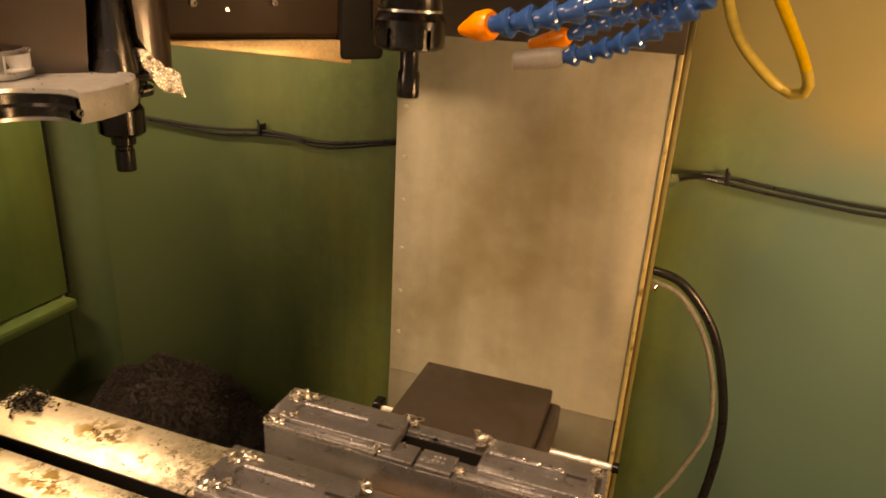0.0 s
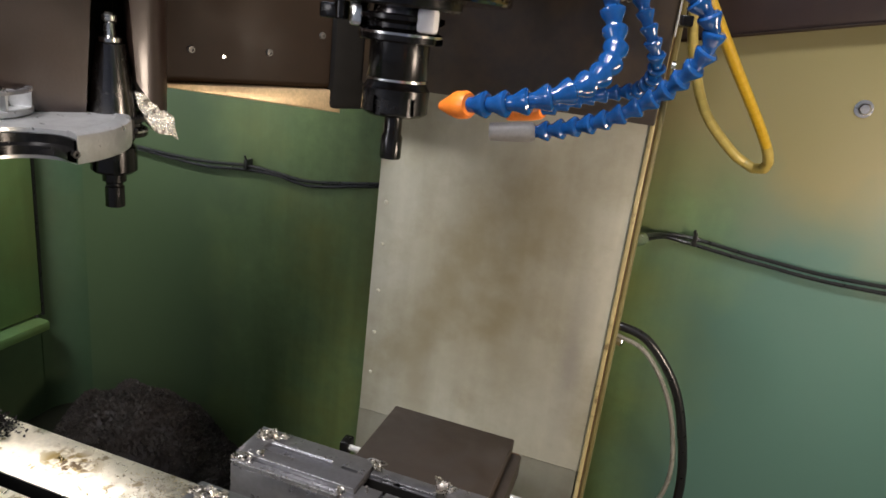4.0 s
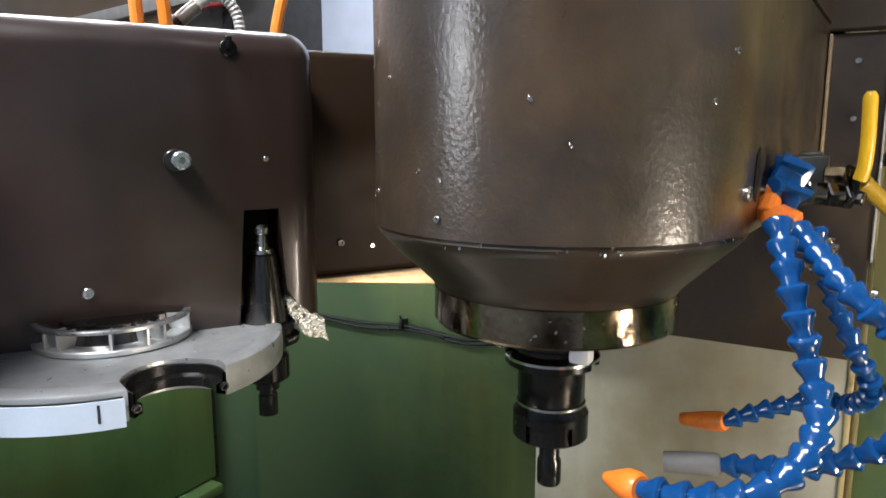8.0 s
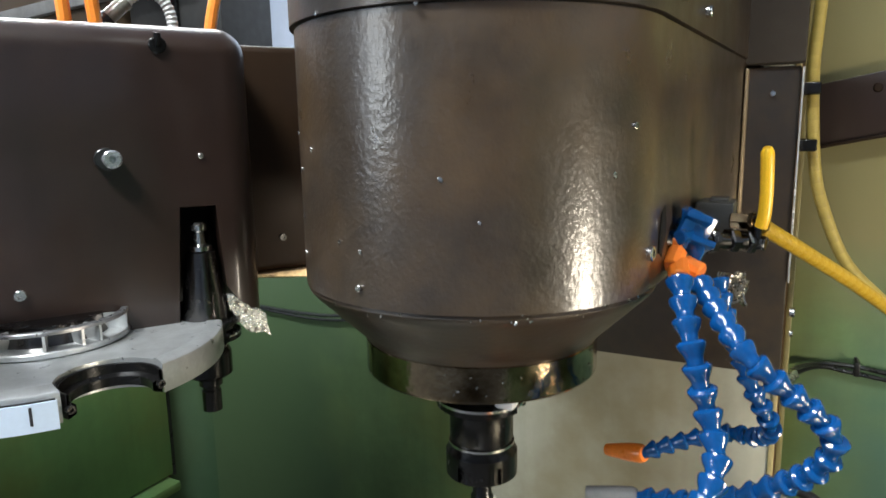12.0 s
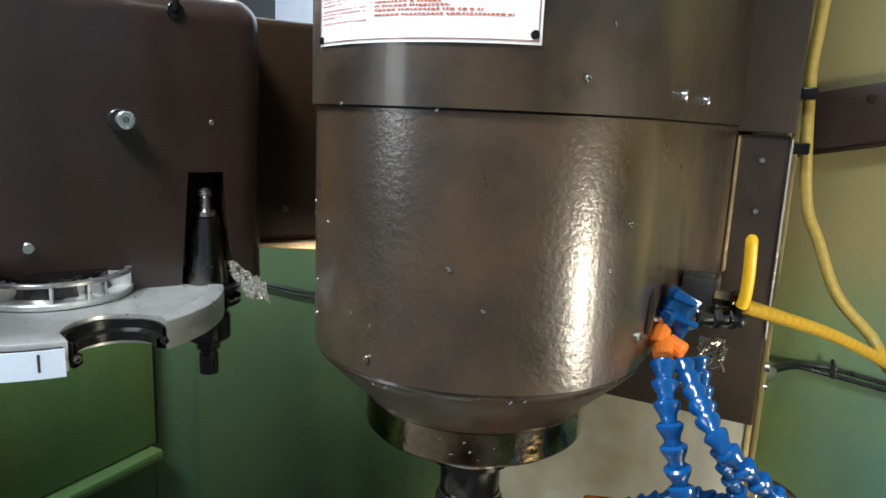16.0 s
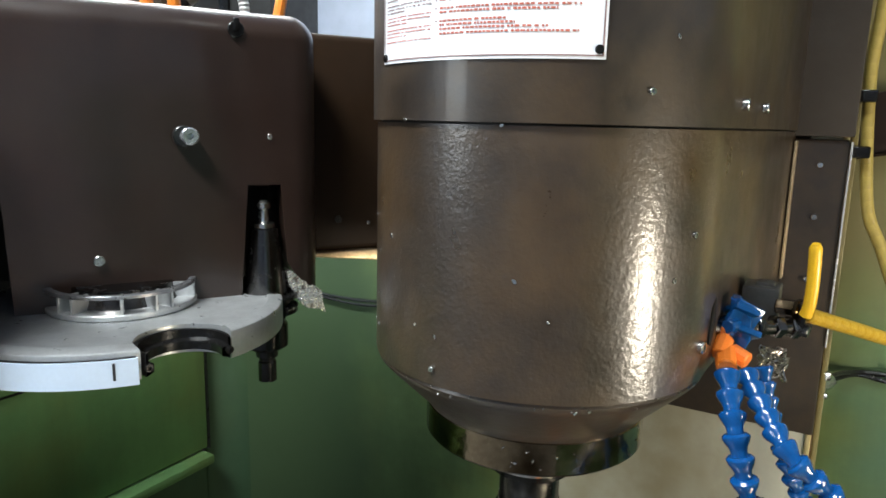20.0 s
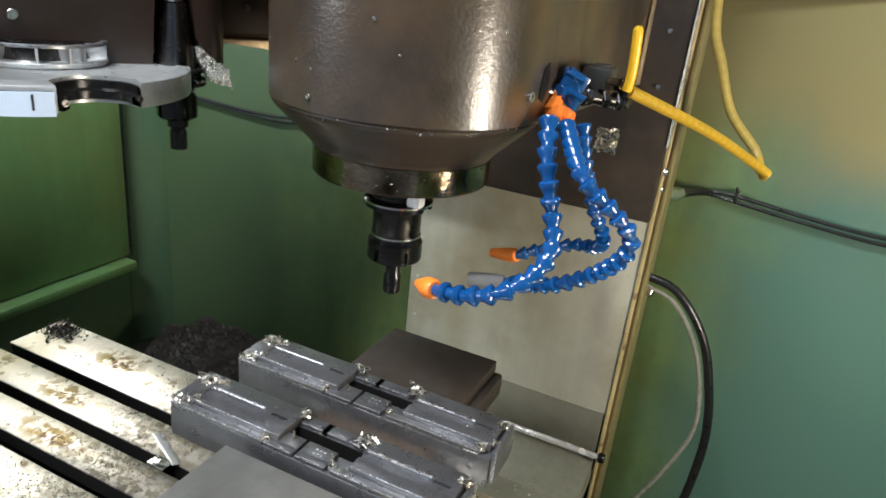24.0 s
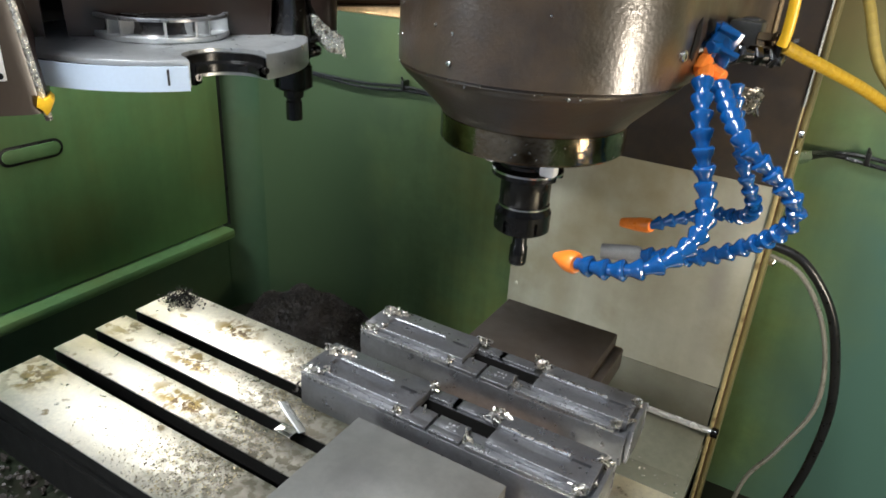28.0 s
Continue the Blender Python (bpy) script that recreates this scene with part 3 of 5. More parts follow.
# ---- column and its cover ----
column = thing("machine_column", "beige painted column cover with olive edge strip and stains", "column cover")
part("column_body", box(-0.175, 0.176, 0.415, 0.655, -0.42, 1.2), BROWN_DULL, column)
part("front_panel", box(-0.179, 0.1800, 0.405, 0.412, -0.04, 1.2, 0.001), BEIGE, column, "beige painted steel panel with brown stain")
part("edge_strip", box(0.1802, 0.1866, 0.4025, 0.48, -0.42, 1.2, 0.0022, 3), OCHRE, column, "pale ochre worn edge strip")
part("edge_joint", box(0.1867, 0.1878, 0.407, 0.48, -0.42, 1.2), RUST, column, "rusty joint behind the edge strip")
part("rear_strip", box(0.1879, 0.1945, 0.412, 0.48, -0.42, 1.2, 0.002, 2), OLIVE, column, "worn olive strip behind the edge")
lower = bmesh.new()
vs = [lower.verts.new(c) for c in ((-0.179, 0.405, -0.0402), (0.178, 0.405, -0.0402), (0.178, 0.400, -0.13), (-0.179, 0.400, -0.13),
                                   (-0.179, 0.412, -0.0402), (0.178, 0.412, -0.0402), (0.178, 0.412, -0.42), (-0.179, 0.412, -0.42), (0.178, 0.400, -0.42), (-0.179, 0.400, -0.42))]
for q in ((0, 1, 2, 3), (3, 2, 8, 9), (0, 4, 5, 1)):
    lower.faces.new([vs[k] for k in q])
bmesh.ops.solidify(lower, geom=lower.faces[:], thickness=0.003)
part("sloped_apron", lower, BEIGE, column, "sloped foot of the cover with loose chips", smooth=False)
part("way_cover", box(-0.178, 0.180, -0.20, 0.3992, -0.165, -0.140, 0.003), WAY, column, "sliding way cover")
part("cover_foot", moved(prism([(0.300, -0.1396), (0.3996, -0.1396), (0.3996, -0.1180)], -0.176, 0.178), Matrix(((0, 0, 1, 0), (1, 0, 0, 0), (0, 1, 0, 0), (0, 0, 0, 1)))), WAY, column, "sloping foot of the way cover")
dot = part("rivet", moved(lathe([(0, 0), (0.0035, 0), (0.0025, 0.002), (0, 0.0024)], 10), pose(0, 0, 0, 90)), BEIGE, column)
dot.location = (-0.165, 0.4045, 0.245)
for z in (0.38, 0.31, 0.17, 0.10, 0.03):
    again("rivet", dot, column, pose(-0.165, 0.4045, z))

wiper_rod = thing("wiper_rod", "bright steel rod across the foot of the column", "rod")
part("bar", rod((-0.182, 0.383, -0.103), (0.186, 0.383, -0.103), 0.005), CHROME, wiper_rod)
part("end_clip", box(-0.196, -0.180, 0.375, 0.40, -0.118, -0.092, 0.003), BLACK_STEEL, wiper_rod)
part("end_knob", rod((0.186, 0.383, -0.103), (0.196, 0.383, -0.103), 0.008), BLACK_STEEL, wiper_rod)

brace = thing("wall_brace", "brown painted sloping steel strip on the back wall", "brace")
part("strip", box(-0.05, 0.78, 0.64, 0.6615, -0.042, 0.042, 0.002), BROWN_MAG, brace)
part("folded_edge", box(-0.05, 0.78, 0.634, 0.6398, -0.0425, -0.0385, 0.0008), BROWN_ARM, brace, "dark folded lower edge")
for bx in (0.075, 0.40, 0.72):
    part("rivet_head", moved(lathe([(0, 0), (0.006, 0), (0.0045, 0.0026), (0, 0.0034)], 14), pose(bx, 0.640, 0.022, 90)), BROWN_ARM, brace)
brace.matrix_world = pose(0.205, 0, 0.628, 0, -11.5, 0)

wall_bolt = thing("wall_bolt", "steel hex bolt with washer in the back wall", "bolt")
part("washer", moved(lathe([(0.005, 0), (0.013, 0), (0.013, 0.002), (0.005, 0.002)], 20), pose(0.4655, 0.662, 0.520, 90)), STEEL, wall_bolt)
part("head", moved(hex_head(0.009, 0.008), pose(0.4655, 0.660, 0.520, 90)), STEEL, wall_bolt)


# ---- cables and hoses along the back wall ----
def wall_cable(name, label, pts, clips):
    c = thing(name, label, "cable")
    a = [(x, y - 0.004, z) for x, y, z in pts]
    part("cord", tube([(x, y, z + 0.003) for x, y, z in a], 0.0034, 8, 0.01, 0.04), RUBBER, c)
    part("cord", tube([(x, y - 0.003, z - 0.0045 + 0.003 * math.sin(x * 60)) for x, y, z in pts], 0.0032, 8, 0.01, 0.04), RUBBER, c)
    for x, z in clips:
        part("cable_clip", join(box(x - 0.0035, x + 0.0035, 0.640, 0.662, z - 0.010, z + 0.010, 0.001), rod((x, 0.645, z + 0.007), (x - 0.003, 0.642, z + 0.018), 0.002, 8)), RUBBER, c)
    return c


wall_cable("wall_cable", "two black cables tied along the back wall", [(-1.06, 0.655, 0.30), (-0.93, 0.652, 0.262), (-0.812, 0.652, 0.250), (-0.671, 0.652, 0.248), (-0.570, 0.652, 0.256), (-0.50, 0.652, 0.253), (-0.425, 0.652, 0.249), (-0.295, 0.652, 0.268), (-0.17, 0.652, 0.288)], [(-0.566, 0.262)])
wc = wall_cable("wall_cable", "two black cables tied along the back wall", [(0.190, 0.50, 0.300), (0.205, 0.60, 0.285), (0.235, 0.652, 0.279), (0.277, 0.652, 0.281), (0.379, 0.652, 0.270), (0.507, 0.652, 0.262), (0.70, 0.652, 0.27), (1.08, 0.652, 0.30)], [(0.280, 0.282)])
part("gland", rod((0.182, 0.47, 0.305), (0.20, 0.55, 0.293), 0.010, 6), STEEL, wc, "bright steel cable gland")

side_hose = thing("side_hose", "black rubber hose and clear tube looping from the column", "hose")
part("black_hose", tube([(0.170, 0.455, 0.183), (0.190, 0.45, 0.186), (0.238, 0.45, 0.172), (0.287, 0.45, 0.112), (0.315, 0.45, 0.03), (0.328, 0.45, -0.05), (0.325, 0.45, -0.15), (0.312, 0.45, -0.25), (0.298, 0.45, -0.42)], 0.0066, 12), RUBBER, side_hose)
part("clear_tube", tube([(0.172, 0.452, 0.170), (0.196, 0.444, 0.172), (0.238, 0.444, 0.156), (0.278, 0.444, 0.100), (0.303, 0.444, 0.024), (0.307, 0.444, -0.05), (0.278, 0.444, -0.14), (0.246, 0.444, -0.23), (0.240, 0.447, -0.42)], 0.0034, 10), GREY_HOSE, side_hose)
part("fitting", rod((0.178, 0.455, 0.168), (0.204, 0.447, 0.163), 0.008, 6), STEEL, side_hose)


# ---- lamps that light the place ----
work_lamp = thing("work_lamp", "warm machine lamp on a bracket at the enclosure's side", "lamp", look((0.915, -0.062, 0.315), (0.0, 0.05, 0.33)))
part("housing", box(-0.10, 0.10, -0.16, 0.16, 0.004, 0.05, 0.01), BLACK_STEEL, work_lamp)
part("bracket", box(-0.03, 0.03, -0.03, 0.03, 0.05, 0.184, 0.004), BLACK_STEEL, work_lamp)
part("diffuser", box(-0.08, 0.08, -0.14, 0.14, -0.002, 0.003, 0.001), LAMP_GLASS, work_lamp)
shop_window = thing("window_1", "bright frosted shop window high in the wall", "window", look((-3.42, 1.45, 2.15), (-0.5, 0.0, 0.0)), kind="structure")
part("frame", box(-1.08, 1.08, -0.76, 0.76, 0.03, 0.07, 0.01), WHITE, shop_window)
part("pane", box(-1.0, 1.0, -0.68, 0.68, 0.006, 0.012), TUBE_GLASS, shop_window)
far_window = thing("window_2", "bright frosted shop window in the far wall", "window", look((-2.75, -3.91, 1.25), (-2.75, 0.5, 1.25)), kind="structure")
part("frame", box(-0.73, 0.73, -0.73, 0.73, 0.03, 0.07, 0.01), WHITE, far_window)
part("pane", box(-0.65, 0.65, -0.65, 0.65, 0.006, 0.012), TUBE_GLASS, far_window)
# The last fitting is added to go with the north wall's fill.
for eye, at in (((-0.40, -1.25, 2.42), (-0.25, 0.1, 0.2)), ((-1.55, 0.95, 2.37), (-0.45, 0.0, 0.0)), ((-0.9, 2.33, 2.62), (-0.9, 3.2, 1.3))):
    tl = thing("tube_fitting", "white fluorescent fitting, unseen, added under the shop ceiling", "ceiling light", look(eye, at), "shop lights")
    part("hanger", rod((0, 0, 0.05), tl.matrix_world.inverted() @ Vector((tl.matrix_world.translation.x, tl.matrix_world.translation.y, 3.0)), 0.006), STEEL, tl)
    part("tray", box(-0.68, 0.68, -0.19, 0.19, 0.012, 0.06, 0.005), WHITE, tl)
    part("diffuser", box(-0.65, 0.65, -0.17, 0.17, -0.002, 0.008, 0.002), TUBE_GLASS, tl)

# ---- tool magazine (built in its own frame: x along its front, -y out of the front) ----
MAG = pose(-0.376, -0.075, 0, 0, 0, 58)
magazine = thing("tool_magazine", "dark brown painted tool changer housing with cut-outs for tools", "tool changer", MAG)
shell = box(-0.42, 0.186, -0.01, 0.33, 0.4255, 0.718)
ve = [e for e in shell.edges if abs(e.verts[0].co.z - e.verts[1].co.z) > 0.1]
bmesh.ops.bevel(shell, geom=ve, offset=0.026, segments=6, affect="EDGES", profile=0.5)
te = [e for e in shell.edges if min(e.verts[0].co.z, e.verts[1].co.z) > 0.712]
bmesh.ops.bevel(shell, geom=te, offset=0.026, segments=8, affect="EDGES", profile=0.5)
housing = part("housing", shell, BROWN_MAG, magazine)


def slot(x0, x1, x2, x3, z0, z1):
    return moved(prism([(x0, z0), (x3, z0), (x2, z1), (x1, z1)], -0.1, 0.15), Matrix(((1, 0, 0, 0), (0, 0, 1, 0), (0, 1, 0, 0), (0, 0, 0, 1))))


cut(housing,
    box(-0.102, 0.153, -0.2, 0.5, 0.2, 0.455),
    box(-0.395, 0.160, 0.010, 0.300, 0.2, 0.685),
    slot(0.101, 0.113, 0.145, 0.155, 0.40, 0.556),
    moved(prism([(0.13, 0.38), (0.20, 0.38), (0.20, 0.415), (0.184, 0.4255), (0.149, 0.480), (0.13, 0.480)], -0.1, 0.15), Matrix(((1, 0, 0, 0), (0, 0, 1, 0), (0, 1, 0, 0), (0, 0, 0, 1)))),
    slot(-0.104, -0.104, -0.088, -0.0845, 0.43, 0.570))
# Added black sheets close the hollow and stand in for its shade.
part("inner_liner", box(-0.39, 0.155, 0.155, 0.160, 0.40, 0.680), DARK, magazine, "black sheet for the shade inside the housing")
part("inner_liner", box(-0.39, 0.155, 0.085, 0.09, 0.46, 0.680), DARK, magazine, "black sheet for the shade inside the housing")
rag = random.Random(4)
edge_lo = [(0.1495, 0.470), (0.1500, 0.461), (0.1525, 0.4535), (0.1555, 0.446), (0.1590, 0.4405), (0.1645, 0.4330), (0.1700, 0.4300), (0.1760, 0.4265), (0.1820, 0.4262), (0.1885, 0.4225)]
edge_hi = [(0.1868, 0.4330), (0.1840, 0.4425), (0.1825, 0.4480), (0.1775, 0.4500), (0.1720, 0.4525), (0.1680, 0.4590), (0.1620, 0.4575), (0.1580, 0.4655), (0.1535, 0.4680)]
worn = [(u + rag.uniform(-1, 1) * 0.0012, z + rag.uniform(-1, 1) * 0.0012) for u, z in edge_lo] + [(u + rag.uniform(-1, 1) * 0.0022, z + rag.uniform(-1, 1) * 0.0022) for u, z in edge_hi]
part("corner_cap", moved(prism(worn, -0.0118, 0.002), Matrix(((1, 0, 0, 0), (0, 0, 1, 0), (0, 1, 0, 0), (0, 0, 0, 1)))), BRIGHT_EDGE, magazine, "bare worn metal edge")
fc = prism([(-0.42, -0.009), (-0.108, -0.009), (-0.104, -0.128), (-0.108, -0.137), (-0.118, -0.141), (-0.42, -0.141)], 0.409, 0.724)
for v in fc.verts:
    v.co.x -= 0.11 * (v.co.z - 0.409) * (1 if v.co.x > -0.2 else 0)
bmesh.ops.bevel(fc, geom=[e for e in fc.edges if min(e.verts[0].co.z, e.verts[1].co.z) > 0.72], offset=0.02, segments=4, affect="EDGES")
part("front_cover", fc, BROWN_MAG, magazine, "brown front cover over the disc")
# The highlight on the cover's rounded edge, painted as a bright ragged bead.
part("edge_bead", tube([(-0.1085, -0.1372, 0.414), (-0.1095, -0.1372, 0.424), (-0.1405, -0.1372, 0.700)], 0.0029, 10), BRIGHT_EDGE, magazine, "bright bead painted for the rounded edge's highlight")
part("corner_cap", moved(prism([(-0.112, 0.4235), (-0.108, 0.4205), (-0.1035, 0.4235), (-0.1010, 0.4195), (-0.1050, 0.4115), (-0.108, 0.4080), (-0.1105, 0.4125), (-0.114, 0.4155)], -0.1445, -0.122, 0.001), Matrix(((1, 0, 0, 0), (0, 0, 1, 0), (0, 1, 0, 0), (0, 0, 0, 1)))), YELLOW_GRIP, magazine, "yellow chipped corner")
part("knob", join(moved(cyl(0.0095, 0, 0.010, 20, 0.001), pose(0.0565, -0.010, 0.602, 90)), ), RUBBER, magazine)
part("index_bolt", moved(lathe([(0, -0.004), (0.0078, -0.004), (0.0078, 0.006), (0.0066, 0.0072), (0.003, 0.0072), (0.0026, 0.002), (0, 0.002)], 20), pose(0.0605, -0.0215, 0.602, 90)), JAW_BRIGHT, magazine, "round aluminium bolt")
sc = part("screw", moved(cap_screw(0.0050, 0.004), pose(0, 0, 0, 90)), STEEL, magazine)
sc.location = (-0.018, -0.010, 0.492)
again("screw", sc, magazine, pose(0.135, -0.010, 0.602) @ Matrix.Diagonal((0.5, 0.5, 0.5, 1)))
part("top_catch", moved(join(cyl(0.0075, 0, 0.005, 12), moved(box(-0.003, 0.003, -0.002, 0.010, 0, 0.003, 0.001), pose(0, 0, 0.004))), pose(0.106, -0.008, 0.6985, 90)), BLACK_STEEL, magazine)
plate = part("number_plate", box(-0.195, -0.130, -0.1425, -0.1408, 0.436, 0.474, 0.001), WHITE, magazine, "white riveted data plate, blank")
for x, z in ((-0.134, 0.470), (-0.134, 0.440)):
    part("rivet", moved(cyl(0.0025, 0, 0.002, 10, 0.0004), pose(x, -0.1422, z, 90)), BLACK_STEEL, magazine)
part("swing_arm", box(0.186, 0.46, 0.070, 0.26, 0.470, 0.712, 0.008, 3), BROWN_ARM, magazine, "brown arm that carries the magazine")
# The bright table's reflection in the brown arm, painted as a bronze strip.
part("arm_sill", moved(prism([(0.190, 0.4695), (0.190, 0.466), (0.425, 0.440), (0.425, 0.4695), (0.30, 0.4695)], 0.066, 0.12, 0.002), Matrix(((1, 0, 0, 0), (0, 0, 1, 0), (0, 1, 0, 0), (0, 0, 0, 1)))), BRONZE, magazine, "glossy lower edge of the arm, table reflection in its colour")
part("arm_bumper", box(0.408, 0.470, 0.060, 0.12, 0.446, 0.70, 0.006), CAST_AND_SHADE, magazine, "black block at the arm's end")
for x, z in ((0.231, 0.507), (0.324, 0.510), (0.394, 0.535)):
    part("screw", moved(cap_screw(0.0042, 0.003), pose(x, 0.070, z, 90)), VALVE, magazine, "dark socket screw")
again("screw", sc, magazine, pose(0.268, 0.070, 0.5015) @ Matrix.Diagonal((0.5, 0.5, 0.5, 1)))


# ---- the carousel disc, half out of the housing ----
carousel = thing("tool_carousel", "cast aluminium tool carousel disc with numbered rim and pockets", "carousel", pose(-0.376, -0.075, 0.424, 0, 0, 58))
disc = part("disc", lathe([(0.0, 0), (0.138, 0), (0.1418, 0.001), (0.1422, 0.002), (0.1422, 0.0225), (0.1414, 0.0240), (0.1385, 0.0252), (0.1290, 0.0262), (0.1270, 0.0250), (0.118, 0.0246), (0, 0.0246)], 96), ALU, carousel)
POCKETS = (0, -74, -163)
cut(disc, *[moved(prism([(0.130 + 0.037 * math.cos(radians(a)), 0.037 * math.sin(radians(a))) for a in range(70, 291, 10)]
                        + [(0.20, -0.046), (0.20, 0.042)], -0.02, 0.05), pose(0, 0, 0, 0, 0, q)) for q in POCKETS])
for q in POCKETS:
    part("pocket_liner", moved(lathe([(0.0352, 0.003), (0.0285, 0.005), (0.0285, 0.012), (0.0335, 0.014), (0.0335, 0.021), (0.0352, 0.0215), (0.0352, 0.003)], 32, 215, 72.5), pose(0, 0, 0, 0, 0, q) @ pose(0.130, 0, 0)), BLACK_STEEL, carousel, "black steel gripper ring")
    for s in (1, -1):
        part("grip_screw", moved(cap_screw(0.0034, 0.003), pose(0, 0, 0, 0, 0, q) @ pose(0.1405, 0.032 * s, 0.0105, 0, 90, 0)), BLACK_STEEL, carousel)
part("hub_ring", lathe([(0.044, 0.025), (0.0625, 0.025), (0.0635, 0.026), (0.0635, 0.0295), (0.0625, 0.0305), (0.044, 0.0305), (0.044, 0.025)], 72), ALU, carousel, "cast hub base ring")
part("hub_rim", lathe([(0.0575, 0.0440), (0.0632, 0.0440), (0.0632, 0.0465), (0.0625, 0.0472), (0.0575, 0.0472), (0.0575, 0.0440)], 72), JAW_LEDGE, carousel, "thin hub top rim")
fin = part("fin", box(0.0435, 0.0625, -0.0011, 0.0011, 0.0305, 0.0442), ALU, carousel)
for k in range(1, 14):
    again("fin", fin, carousel, pose(0, 0, 0, 0, 0, 26 * k + (6 if k % 3 else -6)))
part("hub_core", lathe([(0, 0.025), (0.050, 0.025), (0.0475, 0.029), (0.0440, 0.036), (0.0425, 0.046), (0, 0.046)], 48), TAPER, carousel, "polished curved hub wall")


def curved_bar(r, a0, a1, z0, z1, thick=0.0004, seg=6):
    """A patch bent round a vertical drum of radius r."""
    return lathe([(r, z0), (r + thick, z0), (r + thick, z1), (r, z1), (r, z0)], seg, a1 - a0, a0)


part("band_shelf", curved_bar(0.1424, -142, -90.0, 0.0012, 0.0200, 0.0056, 40), CAST_AND_SHADE, carousel, "dark shelf behind the band")
part("number_tag", curved_bar(0.1482, -142, -89.6, 0.0000, 0.0206, 0.0012, 40), PAPER, carousel, "pale painted number band")


def lettering(words, size, r, a_mid, z, material, parent, name, thick=0.0003):
    """Letters bent round a vertical drum."""
    cu = bpy.data.curves.new("letters", "FONT")
    cu.body, cu.size, cu.align_x, cu.align_y = words, size, "CENTER", "CENTER"
    tmp = new("letters", cu)
    bpy.context.view_layer.update()
    me = bpy.data.meshes.new_from_object(tmp.evaluated_get(bpy.context.evaluated_depsgraph_get()))
    bpy.data.objects.remove(tmp)
    bm = bmesh.new()
    bm.from_mesh(me)
    bpy.data.meshes.remove(me)
    for v in bm.verts:
        a = radians(a_mid) + v.co.x / r
        v.co = ((r + thick) * math.cos(a), (r + thick) * math.sin(a), z + v.co.y)
    return part(name, bm, material, parent, smooth=False)


lettering("1", 0.0195, 0.1494, -95.9, 0.0110, INK, carousel, "number", 0.0003)


# ---- tool holders ----
def holder(name, label, at, taper, nut_r, nut, body_r, tool_r, tool_z, insert):
    """A steep-taper holder: origin on its axis; heights are world heights when at rest."""
    h = thing(name, label, "tool holder", pose(at[0], at[1], 0), "tool holders")
    gz = taper
    part("taper", lathe([(0.0, gz + 0.066), (0.0125, gz + 0.066), (0.0132, gz + 0.0655), (0.0222, gz + 0.001), (0.0222, gz), (0, gz)], 40), TAPER, h, "dark ground steel taper")
    part("pull_stud", lathe([(0.0075, gz + 0.065), (0.0105, gz + 0.067), (0.0105, gz + 0.071), (0.0055, gz + 0.073), (0.0045, gz + 0.084), (0.0072, gz + 0.086), (0.0072, gz + 0.091), (0.004, gz + 0.094), (0, gz + 0.094)], 24), STEEL, h, "steel pull stud")
    fl = part("flange", lathe([(0, gz), (0.0312, gz), (0.0318, gz - 0.001), (0.0318, gz - 0.004), (0.0262, gz - 0.0068), (0.0262, gz - 0.0098), (0.0318, gz - 0.0125), (0.0318, gz - 0.0185), (0.0305, gz - 0.0195), (body_r, gz - 0.020), (0, gz - 0.020)], 48), BLACK_STEEL, h, "black V-flange")
    cut(fl, *[box(0.026 * s - (0.0 if s > 0 else 0.01), 0.026 * s + (0.01 if s > 0 else 0.0), -0.008, 0.008, gz - 0.03, gz + 0.01) for s in (1, -1)])
    part("rim_line", lathe([(0.0316, gz - 0.0125), (0.0322, gz - 0.0128), (0.0322, gz - 0.0145), (0.0316, gz - 0.0148)], 48), STEEL, h, "bright worn rim")
    part("body", lathe([(0, gz - 0.020), (body_r, gz - 0.020), (body_r, nut[1] + 0.003), (body_r - 0.002, nut[1]), (0, nut[1])], 40), BLACK_STEEL, h)
    n0, n1 = nut
    cn = part("collet_nut", lathe([(0, n0), (nut_r * 0.55, n0), (nut_r * 0.8, n0 + 0.0006), (nut_r - 0.001, n0 + 0.003), (nut_r, n0 + 0.004), (nut_r, n1 - 0.005), (nut_r - 0.0015, n1 - 0.003), (body_r, n1), (0, n1)], 40), BLACK_STEEL, h, "black collet nut with spanner slots")
    cut(cn, *[moved(box(nut_r - 0.003, nut_r + 0.01, -0.0028, 0.0028, n0 - 0.01, n0 + 0.016), pose(0, 0, 0, 0, 0, 60 * k + 20)) for k in range(6)])
    part("nut_line", lathe([(body_r + 0.0002, n1 + 0.0005), (body_r + 0.0008, n1 + 0.0008), (body_r + 0.0008, n1 + 0.0025), (body_r + 0.0002, n1 + 0.0028)], 40), STEEL, h, "bright ring above the nut")
    z0, z1 = tool_z
    if insert:
        t = part("cutter", lathe([(0, z0), (tool_r, z0), (tool_r, z0 + 0.020), (tool_r - 0.0012, z0 + 0.0215), (tool_r - 0.0012, z0 + 0.024), (tool_r + 0.002, z0 + 0.026), (tool_r + 0.002, z1), (0, z1)], 24), BLACK_STEEL, h, "short dark steel cutter with insert seats")
        cut(t, box(0.0, 0.02, -0.02, -0.002, z0 - 0.01, z0 + 0.012), box(-0.02, 0.0, 0.002, 0.02, z0 - 0.01, z0 + 0.012))
